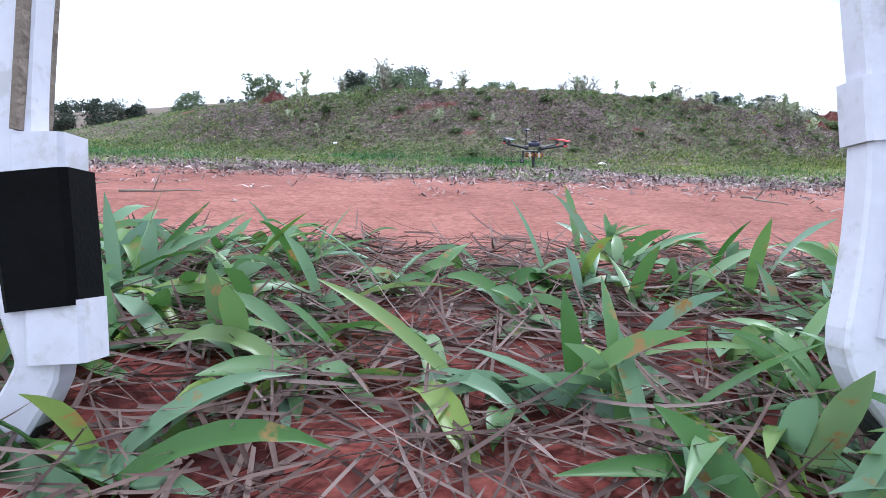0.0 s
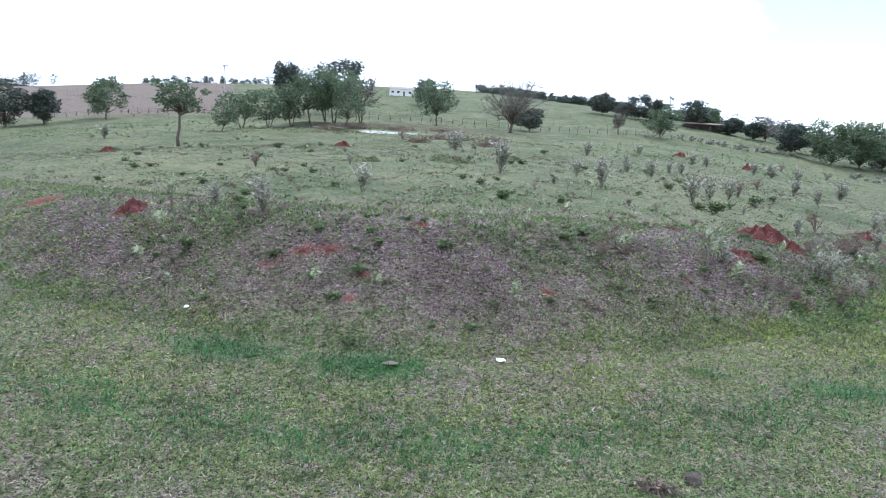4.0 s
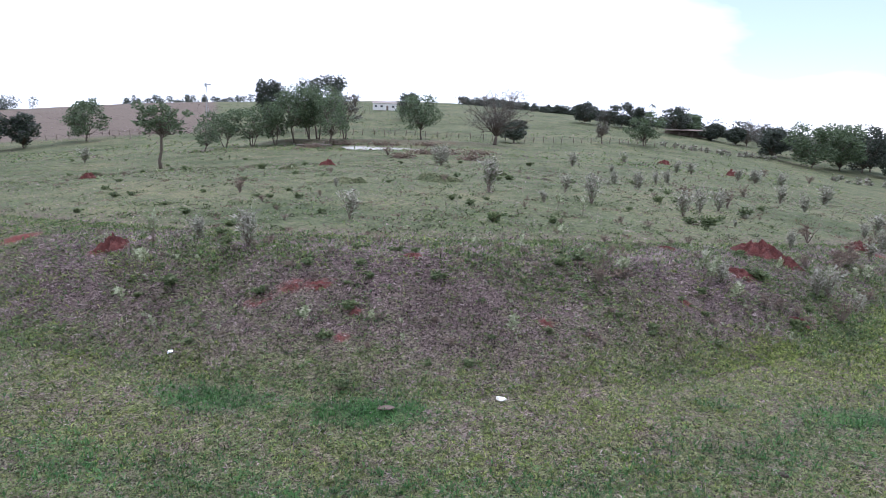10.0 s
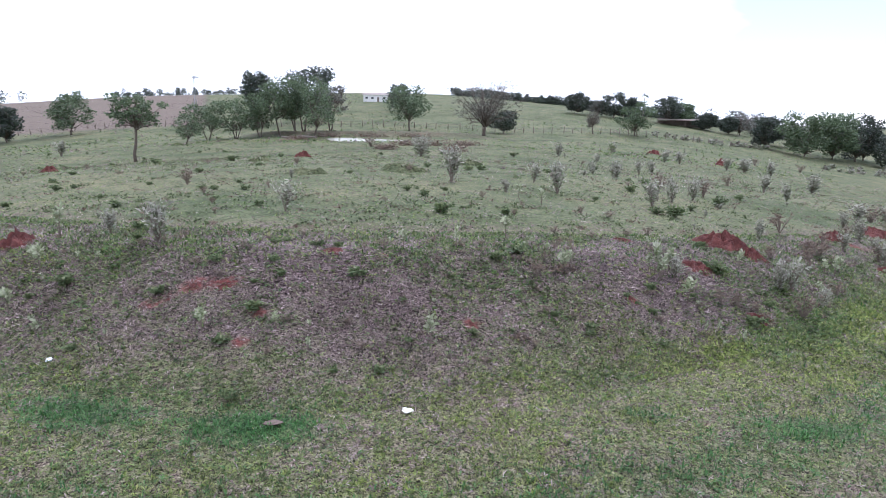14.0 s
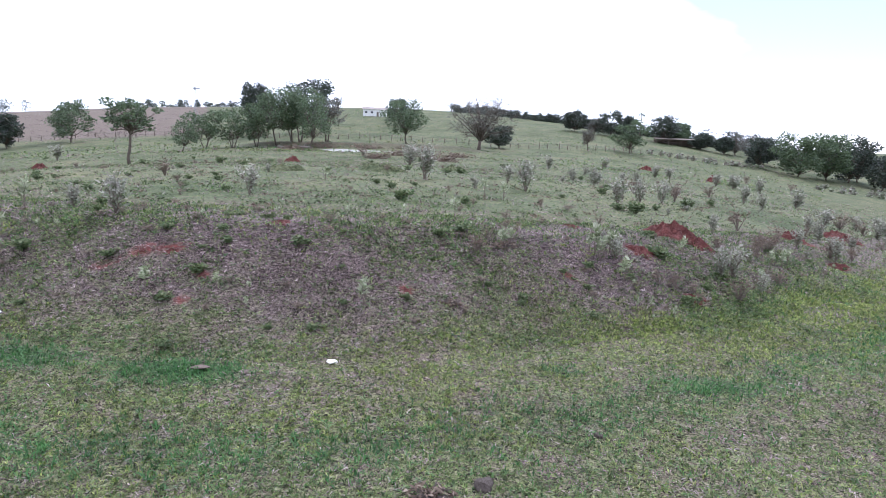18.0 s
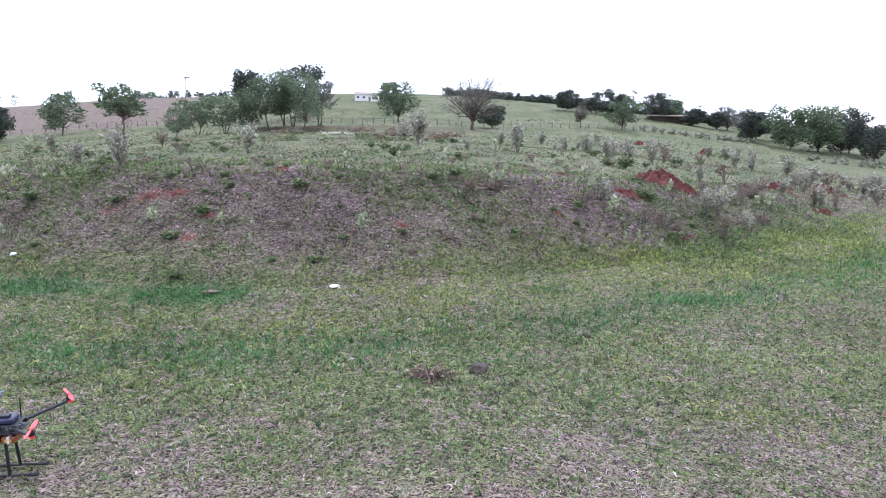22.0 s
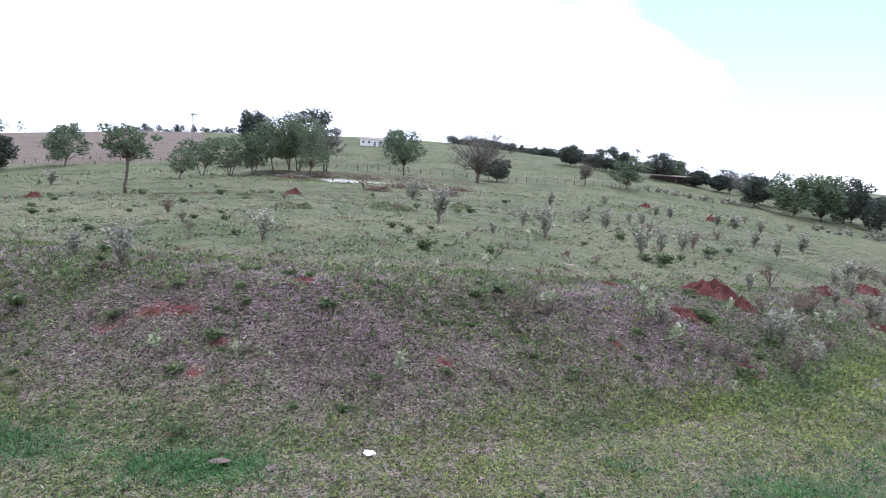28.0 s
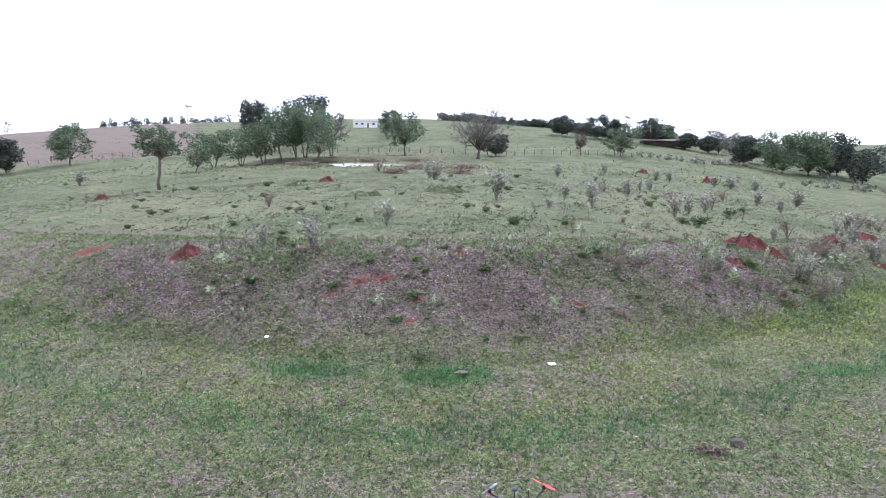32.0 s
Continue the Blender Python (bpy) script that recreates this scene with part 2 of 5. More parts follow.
def ground_material():
    """Turf, dead straw, red earth and lush wet grass, laid by the cover attributes and broken up by noise. Shade
    between near blades is put into the colour.
    """
    m, n, l, b = material("ground_cover", 0.95)
    b.inputs["Specular IOR Level"].default_value = 0.15
    g = n.new("ShaderNodeNewGeometry")
    p = g.outputs["Position"]

    def cover(name):
        a = n.new("ShaderNodeAttribute")
        a.attribute_name = name
        return a.outputs["Fac"]

    big, mid, fine, hair = (noise_node(n, l, s, d, 0.68, p) for s, d in ((0.35, 5), (2.3, 6), (11.0, 5), (25.0, 3)))
    hair.inputs["Distortion"].default_value = 1.2
    grass = ramp_node(n, l, mid.outputs["Fac"], ((0.30, (0.066, 0.084, 0.050)), (0.45, (0.112, 0.138, 0.080)), (0.56, (0.155, 0.174, 0.104)), (0.70, (0.215, 0.212, 0.150))))
    tone = ramp_node(n, l, big.outputs["Fac"], ((0.38, (0.160, 0.168, 0.100)), (0.62, (0.092, 0.126, 0.070))))
    grass = mix_node(n, l, 0.4, grass.outputs["Color"], tone.outputs["Color"])
    clod = ramp_node(n, l, fine.outputs["Fac"], ((0.38, (0.32, 0.36, 0.32)), (0.5, (1.0, 1.0, 1.0)), (0.62, (1.45, 1.38, 1.35))))
    grass = mix_node(n, l, 1.0, grass.outputs["Color"], clod.outputs["Color"], "MULTIPLY")
    wide = noise_node(n, l, 0.11, 6, 0.7, p)
    patch = ramp_node(n, l, wide.outputs["Fac"], ((0.36, (0.47, 0.51, 0.38)), (0.5, (0.84, 0.78, 0.70)), (0.64, (1.08, 0.90, 0.84))))
    grass = mix_node(n, l, 1.0, grass.outputs["Color"], patch.outputs["Color"], "MULTIPLY")
    # hair ramps: the near-black 0.405 stop paints shade between blades over dark humus
    green_shaded_gaps = ramp_node(n, l, hair.outputs["Fac"], ((0.405, (0.010, 0.011, 0.006)), (0.47, (0.068, 0.080, 0.030)), (0.56, (0.160, 0.180, 0.072)), (0.70, (0.290, 0.290, 0.160))))
    dry_shaded_gaps = ramp_node(n, l, hair.outputs["Fac"], ((0.405, (0.016, 0.011, 0.010)), (0.47, (0.098, 0.066, 0.058)), (0.56, (0.205, 0.148, 0.132)), (0.70, (0.360, 0.285, 0.258))))
    drift = ramp_node(n, l, mix_node(n, l, 0.4, mid.outputs["Fac"], fine.outputs["Fac"]).outputs["Color"], ((0.40, (0, 0, 0)), (0.62, (1, 1, 1))))
    thatch = mix_node(n, l, drift.outputs["Color"], green_shaded_gaps.outputs["Color"], dry_shaded_gaps.outputs["Color"])
    # same painted gap shade at the low end of lush and straw
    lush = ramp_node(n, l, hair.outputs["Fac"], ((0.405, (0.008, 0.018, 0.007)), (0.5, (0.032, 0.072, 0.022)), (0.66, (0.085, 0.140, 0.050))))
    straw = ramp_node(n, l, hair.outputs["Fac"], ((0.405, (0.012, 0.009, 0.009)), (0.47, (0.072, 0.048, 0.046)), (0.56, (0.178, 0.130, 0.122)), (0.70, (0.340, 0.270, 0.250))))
    soil = ramp_node(n, l, fine.outputs["Fac"], ((0.36, (0.042, 0.009, 0.008)), (0.5, (0.120, 0.028, 0.024)), (0.66, (0.220, 0.068, 0.056))))
    dust = ramp_node(n, l, mid.outputs["Fac"], ((0.30, (0.182, 0.067, 0.053)), (0.5, (0.240, 0.095, 0.076)), (0.72, (0.320, 0.142, 0.114))))
    grit = ramp_node(n, l, hair.outputs["Fac"], ((0.33, (0.78, 0.72, 0.70)), (0.5, (1.0, 1.0, 1.0)), (0.68, (1.06, 1.08, 1.10))))
    dust = mix_node(n, l, 1.0, dust.outputs["Color"], grit.outputs["Color"], "MULTIPLY")
    field = ramp_node(n, l, mid.outputs["Fac"], ((0.3, (0.110, 0.084, 0.066)), (0.7, (0.175, 0.138, 0.110))))

    def edge2(name, wide=0.16):
        """Cover 0..1 with a ragged border."""
        s = n.new("ShaderNodeMath")
        s.operation = "MULTIPLY_ADD"
        s.inputs[1].default_value = 0.5
        h = n.new("ShaderNodeMath")
        h.operation = "MULTIPLY"
        h.inputs[1].default_value = 0.5
        k = mix_node(n, l, 0.55, mid.outputs["Fac"], fine.outputs["Fac"])
        l.new(k.outputs["Color"], h.inputs[0])
        l.new(cover(name), s.inputs[0])
        l.new(h.outputs[0], s.inputs[2])
        return ramp_node(n, l, s.outputs[0], ((0.5 - wide / 2, (0, 0, 0)), (0.5 + wide / 2, (1, 1, 1)))).outputs["Color"]

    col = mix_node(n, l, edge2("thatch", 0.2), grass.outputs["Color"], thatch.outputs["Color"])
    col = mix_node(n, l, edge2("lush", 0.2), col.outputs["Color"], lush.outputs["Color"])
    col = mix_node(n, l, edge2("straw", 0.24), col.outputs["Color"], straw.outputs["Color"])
    col = mix_node(n, l, edge2("field", 0.2), col.outputs["Color"], field.outputs["Color"])
    col = mix_node(n, l, edge2("soil", 0.12), col.outputs["Color"], soil.outputs["Color"])
    col = mix_node(n, l, edge2("road", 0.10), col.outputs["Color"], dust.outputs["Color"])
    dustier = noise_node(n, l, 90.0, 3, 0.6, p)
    speck = ramp_node(n, l, dustier.outputs["Fac"], ((0.3, (0.75, 0.75, 0.75)), (0.7, (1.25, 1.25, 1.25))))
    col = mix_node(n, l, 1.0, col.outputs["Color"], speck.outputs["Color"], "MULTIPLY")
    l.new(col.outputs["Color"], b.inputs["Base Color"])
    rough = mix_node(n, l, 0.5, fine.outputs["Fac"], hair.outputs["Fac"])
    bump_node(n, l, b, rough.outputs["Color"], 0.5, 0.02)
    return m


GROUND = ground_material()
BARK = grained("bark", (0.06, 0.045, 0.035), (0.17, 0.135, 0.105), 6, 0.9, bump=0.6)
BARK_PALE = grained("pale_bark", (0.14, 0.115, 0.095), (0.30, 0.26, 0.22), 5, 0.9, bump=0.6)
LEAF_TREE = leafy("tree_leaves", ((0.058, 0.090, 0.050), (0.100, 0.142, 0.072), (0.155, 0.200, 0.102), (0.078, 0.112, 0.066)), 0.55, 0.32)
LEAF_DARK = leafy("dark_leaves", ((0.036, 0.052, 0.040), (0.055, 0.074, 0.050), (0.078, 0.094, 0.064), (0.062, 0.060, 0.062)))
LEAF_GREY = leafy("grey_leaves", ((0.140, 0.135, 0.125), (0.200, 0.195, 0.175), (0.130, 0.150, 0.110)))
LEAF_WEED = leafy("weed_leaves", ((0.12, 0.16, 0.075), (0.23, 0.25, 0.16), (0.42, 0.41, 0.34), (0.16, 0.18, 0.11), (0.33, 0.29, 0.25), (0.13, 0.11, 0.09)), 0.6, 0.3)
LEAF_PALE = leafy("pale_weed_leaves", ((0.22, 0.26, 0.14), (0.34, 0.37, 0.23), (0.48, 0.48, 0.36), (0.16, 0.21, 0.08)), 0.6, 0.3)
LEAF_LOW = leafy("low_weed_leaves", ((0.050, 0.078, 0.032), (0.095, 0.135, 0.055), (0.160, 0.200, 0.085), (0.235, 0.250, 0.135)), 0.6, 0.35)
LEAF_SILVER = leafy("silvery_leaves", ((0.13, 0.15, 0.09), (0.28, 0.29, 0.21), (0.42, 0.40, 0.34), (0.22, 0.19, 0.16), (0.34, 0.34, 0.27)), 0.6, 0.25)
LEAF_CLUMP = leafy("clump_leaves", ((0.038, 0.054, 0.026), (0.080, 0.108, 0.045), (0.135, 0.168, 0.072), (0.220, 0.235, 0.130)), 0.6, 0.25)
LEAF_DRY = leafy("dry_leaves", ((0.10, 0.065, 0.050), (0.19, 0.135, 0.100), (0.27, 0.21, 0.16), (0.14, 0.085, 0.070)), 0.8, 0.1)
BLADE = leafy("grass_blades", ((0.055, 0.140, 0.028), (0.095, 0.200, 0.055), (0.165, 0.275, 0.160), (0.125, 0.230, 0.042), (0.190, 0.300, 0.215), (0.200, 0.285, 0.045)), 0.38, 0.35, (0.30, 0.17, 0.06))
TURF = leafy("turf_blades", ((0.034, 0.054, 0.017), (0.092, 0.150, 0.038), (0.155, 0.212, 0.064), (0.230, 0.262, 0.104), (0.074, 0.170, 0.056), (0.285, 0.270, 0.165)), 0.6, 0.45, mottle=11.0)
TURF_LUSH = leafy("lush_blades", ((0.030, 0.092, 0.024), (0.058, 0.160, 0.042), (0.115, 0.228, 0.072)), 0.55, 0.35)
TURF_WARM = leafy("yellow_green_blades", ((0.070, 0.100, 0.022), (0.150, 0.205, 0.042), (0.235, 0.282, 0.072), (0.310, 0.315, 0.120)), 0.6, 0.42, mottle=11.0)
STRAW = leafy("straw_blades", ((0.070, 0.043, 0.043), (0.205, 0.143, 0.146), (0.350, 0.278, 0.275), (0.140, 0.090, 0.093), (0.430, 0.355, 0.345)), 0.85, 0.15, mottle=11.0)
RUNNER = leafy("dead_runners", ((0.048, 0.027, 0.024), (0.105, 0.064, 0.056), (0.175, 0.118, 0.105), (0.068, 0.036, 0.030), (0.250, 0.186, 0.170)), 0.85, 0.1)
SOIL = grained("red_earth", (0.055, 0.014, 0.012), (0.220, 0.066, 0.054), 6, 0.95, bump=1.0, distance=0.05)


# ---------------------------------------------------------------- mesh helpers
def mesh(name, verts, faces, mat, smooth_faces=False):
    me = bpy.data.meshes.new(name)
    me.from_pydata([tuple(map(float, v)) for v in verts], [], [tuple(map(int, f)) for f in faces])
    me.materials.append(mat)
    if smooth_faces:
        me.polygons.foreach_set("use_smooth", [True] * len(me.polygons))
    me.update()
    return me


def part(name, bm, mat, parent, label=""):
    """A bmesh (or a finished mesh) as one object under its thing."""
    if isinstance(bm, bmesh.types.BMesh):
        me = bpy.data.meshes.new(name)
        bm.to_mesh(me)
        bm.free()
        me.materials.append(mat)
    else:
        me = bm
    ob = new(name, me)
    ob.parent = parent
    if label:
        ob["label"] = label
    return ob


def thing(name, m, label, category, group="", kind=""):
    ob = new(name)
    ob.empty_display_size = 0.2
    ob.matrix_basis = m
    return tagged(ob, label, category, group, kind)


def ground_at(x, y):
    return float(land(x, y))


def on_ground(x, y, turn=0.0, scale=1.0, sink=0.0):
    return pose(x, y, ground_at(x, y) - sink, 0, 0, turn) @ Matrix.Scale(scale, 4)


def tube(points, radii, sides=6):
    """A tapered tube along points. Returns verts, faces."""
    pts = np.asarray(points, float)
    verts, faces = [], []
    for i, p in enumerate(pts):
        d = pts[min(i + 1, len(pts) - 1)] - pts[max(i - 1, 0)]
        d = d / (np.linalg.norm(d) + 1e-9)
        a = np.cross(d, (0, 0, 1.0) if abs(d[2]) < 0.9 else (1.0, 0, 0))
        a /= np.linalg.norm(a)
        b = np.cross(d, a)
        for k in range(sides):
            t = 2 * math.pi * k / sides
            verts.append(p + radii[i] * (a * math.cos(t) + b * math.sin(t)))
    for i in range(len(pts) - 1):
        for k in range(sides):
            j = (k + 1) % sides
            faces.append((i * sides + k, i * sides + j, (i + 1) * sides + j, (i + 1) * sides + k))
    faces.append(tuple(range(sides))[::-1])
    faces.append(tuple((len(pts) - 1) * sides + k for k in range(sides)))
    return verts, faces


def join(pieces):
    verts, faces, base = [], [], 0
    for v, f in pieces:
        verts.extend(v)
        faces.extend(tuple(base + i for i in q) for q in f)
        base += len(v)
    return verts, faces


def leaf_quads(rng, centres, length, width, up=0.3, bend=0.25):
    """One bent leaf of two quads at each centre, in a random direction."""
    n = len(centres)
    d = rng.normal(size=(n, 3))
    d[:, 2] = np.abs(d[:, 2]) * up + d[:, 2] * (1 - up) * 0.6
    d /= np.linalg.norm(d, axis=1)[:, None]
    s = np.cross(d, rng.normal(size=(n, 3)))
    s /= np.linalg.norm(s, axis=1)[:, None] + 1e-9
    h = np.cross(d, s)
    k = rng.uniform(0.65, 1.3, (n, 1))
    L, W = length * k, width * k
    c = np.asarray(centres)
    v = np.stack([c - s * W * 0.25, c + s * W * 0.25, c + d * L * 0.5 + s * W * 0.5, c + d * L * 0.5 - s * W * 0.5,
                  c + d * L + h * L * bend + s * W * 0.12, c + d * L + h * L * bend - s * W * 0.12], 1).reshape(-1, 3)
    i = np.arange(n)[:, None] * 6
    f = np.concatenate([i + [0, 1, 2, 3], i + [3, 2, 4, 5]])
    return v, f


# ---------------------------------------------------------------- the ground
def axis(parts):
    out = []
    for a, b, k in parts:
        out.append(np.linspace(a, b, k, endpoint=False))
    return np.concatenate(out + [[parts[-1][1]]])


def covers(x, y):
    """How much of each cover lies at x, y: straw, soil, lush, ploughed field, thatch with painted dark gaps and the
    dusty road.
    """
    v = y - bow(x)
    w1, w2 = wave(x, y, 0.7, 11), wave(x, y, 2.1, 12)
    bank = smooth(9.3, 10.6, v + 0.5 * w1) * (1 - smooth(14.0, 15.4, v + 0.6 * w2))
    straw = 0.26 + 0.40 * bank + 0.16 * w1 * bank
    straw = straw - 0.16 * smooth(9.4, 8.0, v) * smooth(3.4, 5.6, y) - 0.06 * smooth(15, 18, v)
    straw = straw + 0.24 * np.exp(-((y - 1.8) / 1.8) ** 2) + 0.20 * np.exp(-((y + 2.6) / 1.1) ** 2)
    straw = np.where(x > 2.5, straw - 0.20 * smooth(2.5, 6, x) * np.exp(-((v - 9.8) / 1.6) ** 2), straw)
    scuff = 0.40 * np.exp(-((x + 4.0) / 1.5) ** 2 - ((y - 0.35) / 1.0) ** 2) + 0.36 * np.exp(-((x + 2.6) / 0.8) ** 2 - ((y + 0.6) / 0.5) ** 2) + 0.40 * np.exp(-((x + 5.2) / 1.2) ** 2 - ((y + 1.2) / 0.9) ** 2)
    scuff = scuff * (0.62 + 0.75 * w2 + 0.75 * wave(x, y, 4.7, 14)) + 0.66 * np.exp(-((y - 0.1) / 2.2) ** 2) * (0.32 + 0.38 * wave(x + 0.4 * y, y, 2.7, 19) + 0.42 * wave(x, y - 0.5 * x, 5.9, 20) + 0.42 * wave(x - 0.3 * y, y, 10.3, 27)) * (0.85 + 0.5 * wave(x, y, 1.1, 28))
    straw = straw - 0.30 * bank * smooth(-8, -12, x)
    road = smooth(-4.85, -4.55, y + 0.10 * w2) * (1 - smooth(-3.6, -3.0, y + 0.22 * w2 + 0.12 * w1 + 0.20 * wave(x, y, 5.1, 51) + 0.14 * wave(x, y, 11.0, 52))) + scuff
    soil = 0.10 + 0 * x
    soil = soil + 0.26 * np.exp(-((y + 1.8) / 1.3) ** 2) * (0.4 + 0.6 * smooth(2, -4, x))
    soil = soil + 0.18 * np.exp(-((x + 3.6) / 1.9) ** 2 - ((y - 0.7) / 1.5) ** 2) * (1 + 0.5 * w2) + 0.2 * np.exp(-((x + 4.6) / 1.6) ** 2 - ((y + 1.2) / 0.9) ** 2)
    soil = soil + 0.07 * np.exp(-((x - 4.5) / 2.5) ** 2 - ((y - 1.5) / 1.6) ** 2)
    soil = soil + 0.34 * np.exp(-((y - 0.8) / 2.0) ** 2) + 0.10 * np.exp(-((y + 0.6) / 1.6) ** 2) * wave(x, y, 5.3, 17)
    for cx, cy, r, k in ((0.47, 13.1, 0.40, 0.55), (-1.55, 11.9, 0.34, 0.40), (-2.25, 11.9, 0.32, 0.38), (-0.75, 11.2, 0.30, 0.38), (-0.9, 10.5, 0.28, 0.42), (3.36, 11.2, 0.24, 0.46), (1.56, 12.9, 0.24, 0.42),
                         (-2.9, 11.6, 0.4, 0.40), (6.2, 16.0, 0.5, 0.42), (8.0, 16.7, 0.6, 0.42), (9.54, 15.2, 0.6, 0.5), (7.06, 12.9, 0.3, 0.42), (10.46, 13.6, 0.5, 0.45), (11.5, 17.4, 0.9, 0.5),
                         (18.4, 22.4, 0.9, 0.6), (22.9, 26.5, 1.2, 0.6), (18.1, 19.5, 0.6, 0.5), (-7.5, 14.8, 0.7, 0.6), (-11.5, 17.6, 0.8, 0.5), (7.02, 8.82, 0.2, 0.36), (5.65, 5.64, 0.16, 0.4)):
        soil = soil + k * np.exp(-((x - cx) / r) ** 2 - ((y - cy) / (0.6 * r)) ** 2)
    soil = soil + 0.16 * bank * (0.3 + 0.9 * wave(x, y, 1.3, 71))
    soil = soil + 0.85 * smooth(-4.6, -4.8, y) * smooth(1.05, 0.60, np.hypot((x + 0.2) / 1.75, (y + 5.35) / 1.15) + 0.10 * w2 + 0.08 * wave(x, y, 6.0, 73))
    lush = 0.12 + 0.58 * np.exp(-((x + 0.1) / 1.1) ** 2 - ((v - 8.45) / 0.62) ** 2)
    lush = lush + 0.48 * np.exp(-((x + 3.0) / 1.3) ** 2 - ((v - 8.5) / 0.6) ** 2) + 0.27 * np.exp(-((x - 8.6) / 0.8) ** 2 - ((y - 8.7) / 0.35) ** 2) + 0.28 * np.exp(-((x - 6.2) / 0.4) ** 2 - ((y - 9.1) / 0.25) ** 2)
    lush = lush + 0.25 * np.exp(-((v - 6.1) / 1.2) ** 2)
    field = 0.95 * smooth(150, 170, y) * smooth(-0.30, -0.33, x / np.maximum(y, 1)) * (1 - smooth(420, 500, y)) + 0.1 * smooth(100, 300, y)
    straw = np.where(y > 90, straw + 0.25 * np.exp(-((y - 117.5) / 4.0) ** 2) * smooth(-34, -28, x) * (1 - smooth(16, 24, x)), straw)
    soil = np.where(y > 80, soil + 0.40 * np.exp(-((x + 17) / 5.0) ** 2 - ((y - 104) / 6.0) ** 2) + 0.30 * np.exp(-((y - 116) / 2.0) ** 2) * smooth(-28, -24, x) * (1 - smooth(6, 12, x)), soil)
    thatch = 0.90 * smooth(-4.7, -4.9, y) + 0.90 * (1 - smooth(27, 33, x)) * smooth(-24, -18, x) * smooth(-3.4, -3.0, y) * (1 - smooth(14.5, 18.0, v))
    return straw, soil, lush, field, thatch, road


def build_ground():
    xs = axis(((-2600, -600, 14), (-600, -160, 22), (-160, -40, 50), (-40, -16, 70), (-16, 18, 250), (18, 40, 60), (40, 160, 50), (160, 600, 22), (600, 2600, 14)))
    ys = axis(((-900, -60, 12), (-60, -9, 22), (-9, -6.6, 20), (-6.6, 2, 74), (2, 17, 130), (17, 40, 100), (40, 130, 100), (130, 330, 110), (330, 700, 40), (700, 3600, 20)))
    X, Y = np.meshgrid(xs, ys)
    Z = land(X, Y)
    nx, ny = len(xs), len(ys)
    i = (np.arange(ny - 1)[:, None] * nx + np.arange(nx - 1)[None]).ravel()
    quads = np.stack([i, i + 1, i + nx + 1, i + nx], 1).astype(np.int32)
    me = bpy.data.meshes.new("ground")
    me.vertices.add(nx * ny)
    me.vertices.foreach_set("co", np.stack([X, Y, Z], -1).astype(np.float32).ravel())
    me.loops.add(quads.size)
    me.loops.foreach_set("vertex_index", quads.ravel())
    me.polygons.add(len(quads))
    me.polygons.foreach_set("loop_start", np.arange(0, quads.size, 4, dtype=np.int32))
    me.polygons.foreach_set("use_smooth", np.ones(len(quads), bool))
    me.update(calc_edges=True)
    me.validate()
    for name, value in zip(("straw", "soil", "lush", "field", "thatch", "road"), covers(X, Y)):
        me.attributes.new(name, "FLOAT", "POINT").data.foreach_set("value", value.astype(np.float32).ravel())
    me.materials.append(GROUND)
    tagged(new("ground", me), "pasture with a red dirt track, short turf and a straw-covered bank", "ground", kind="structure")


build_ground()


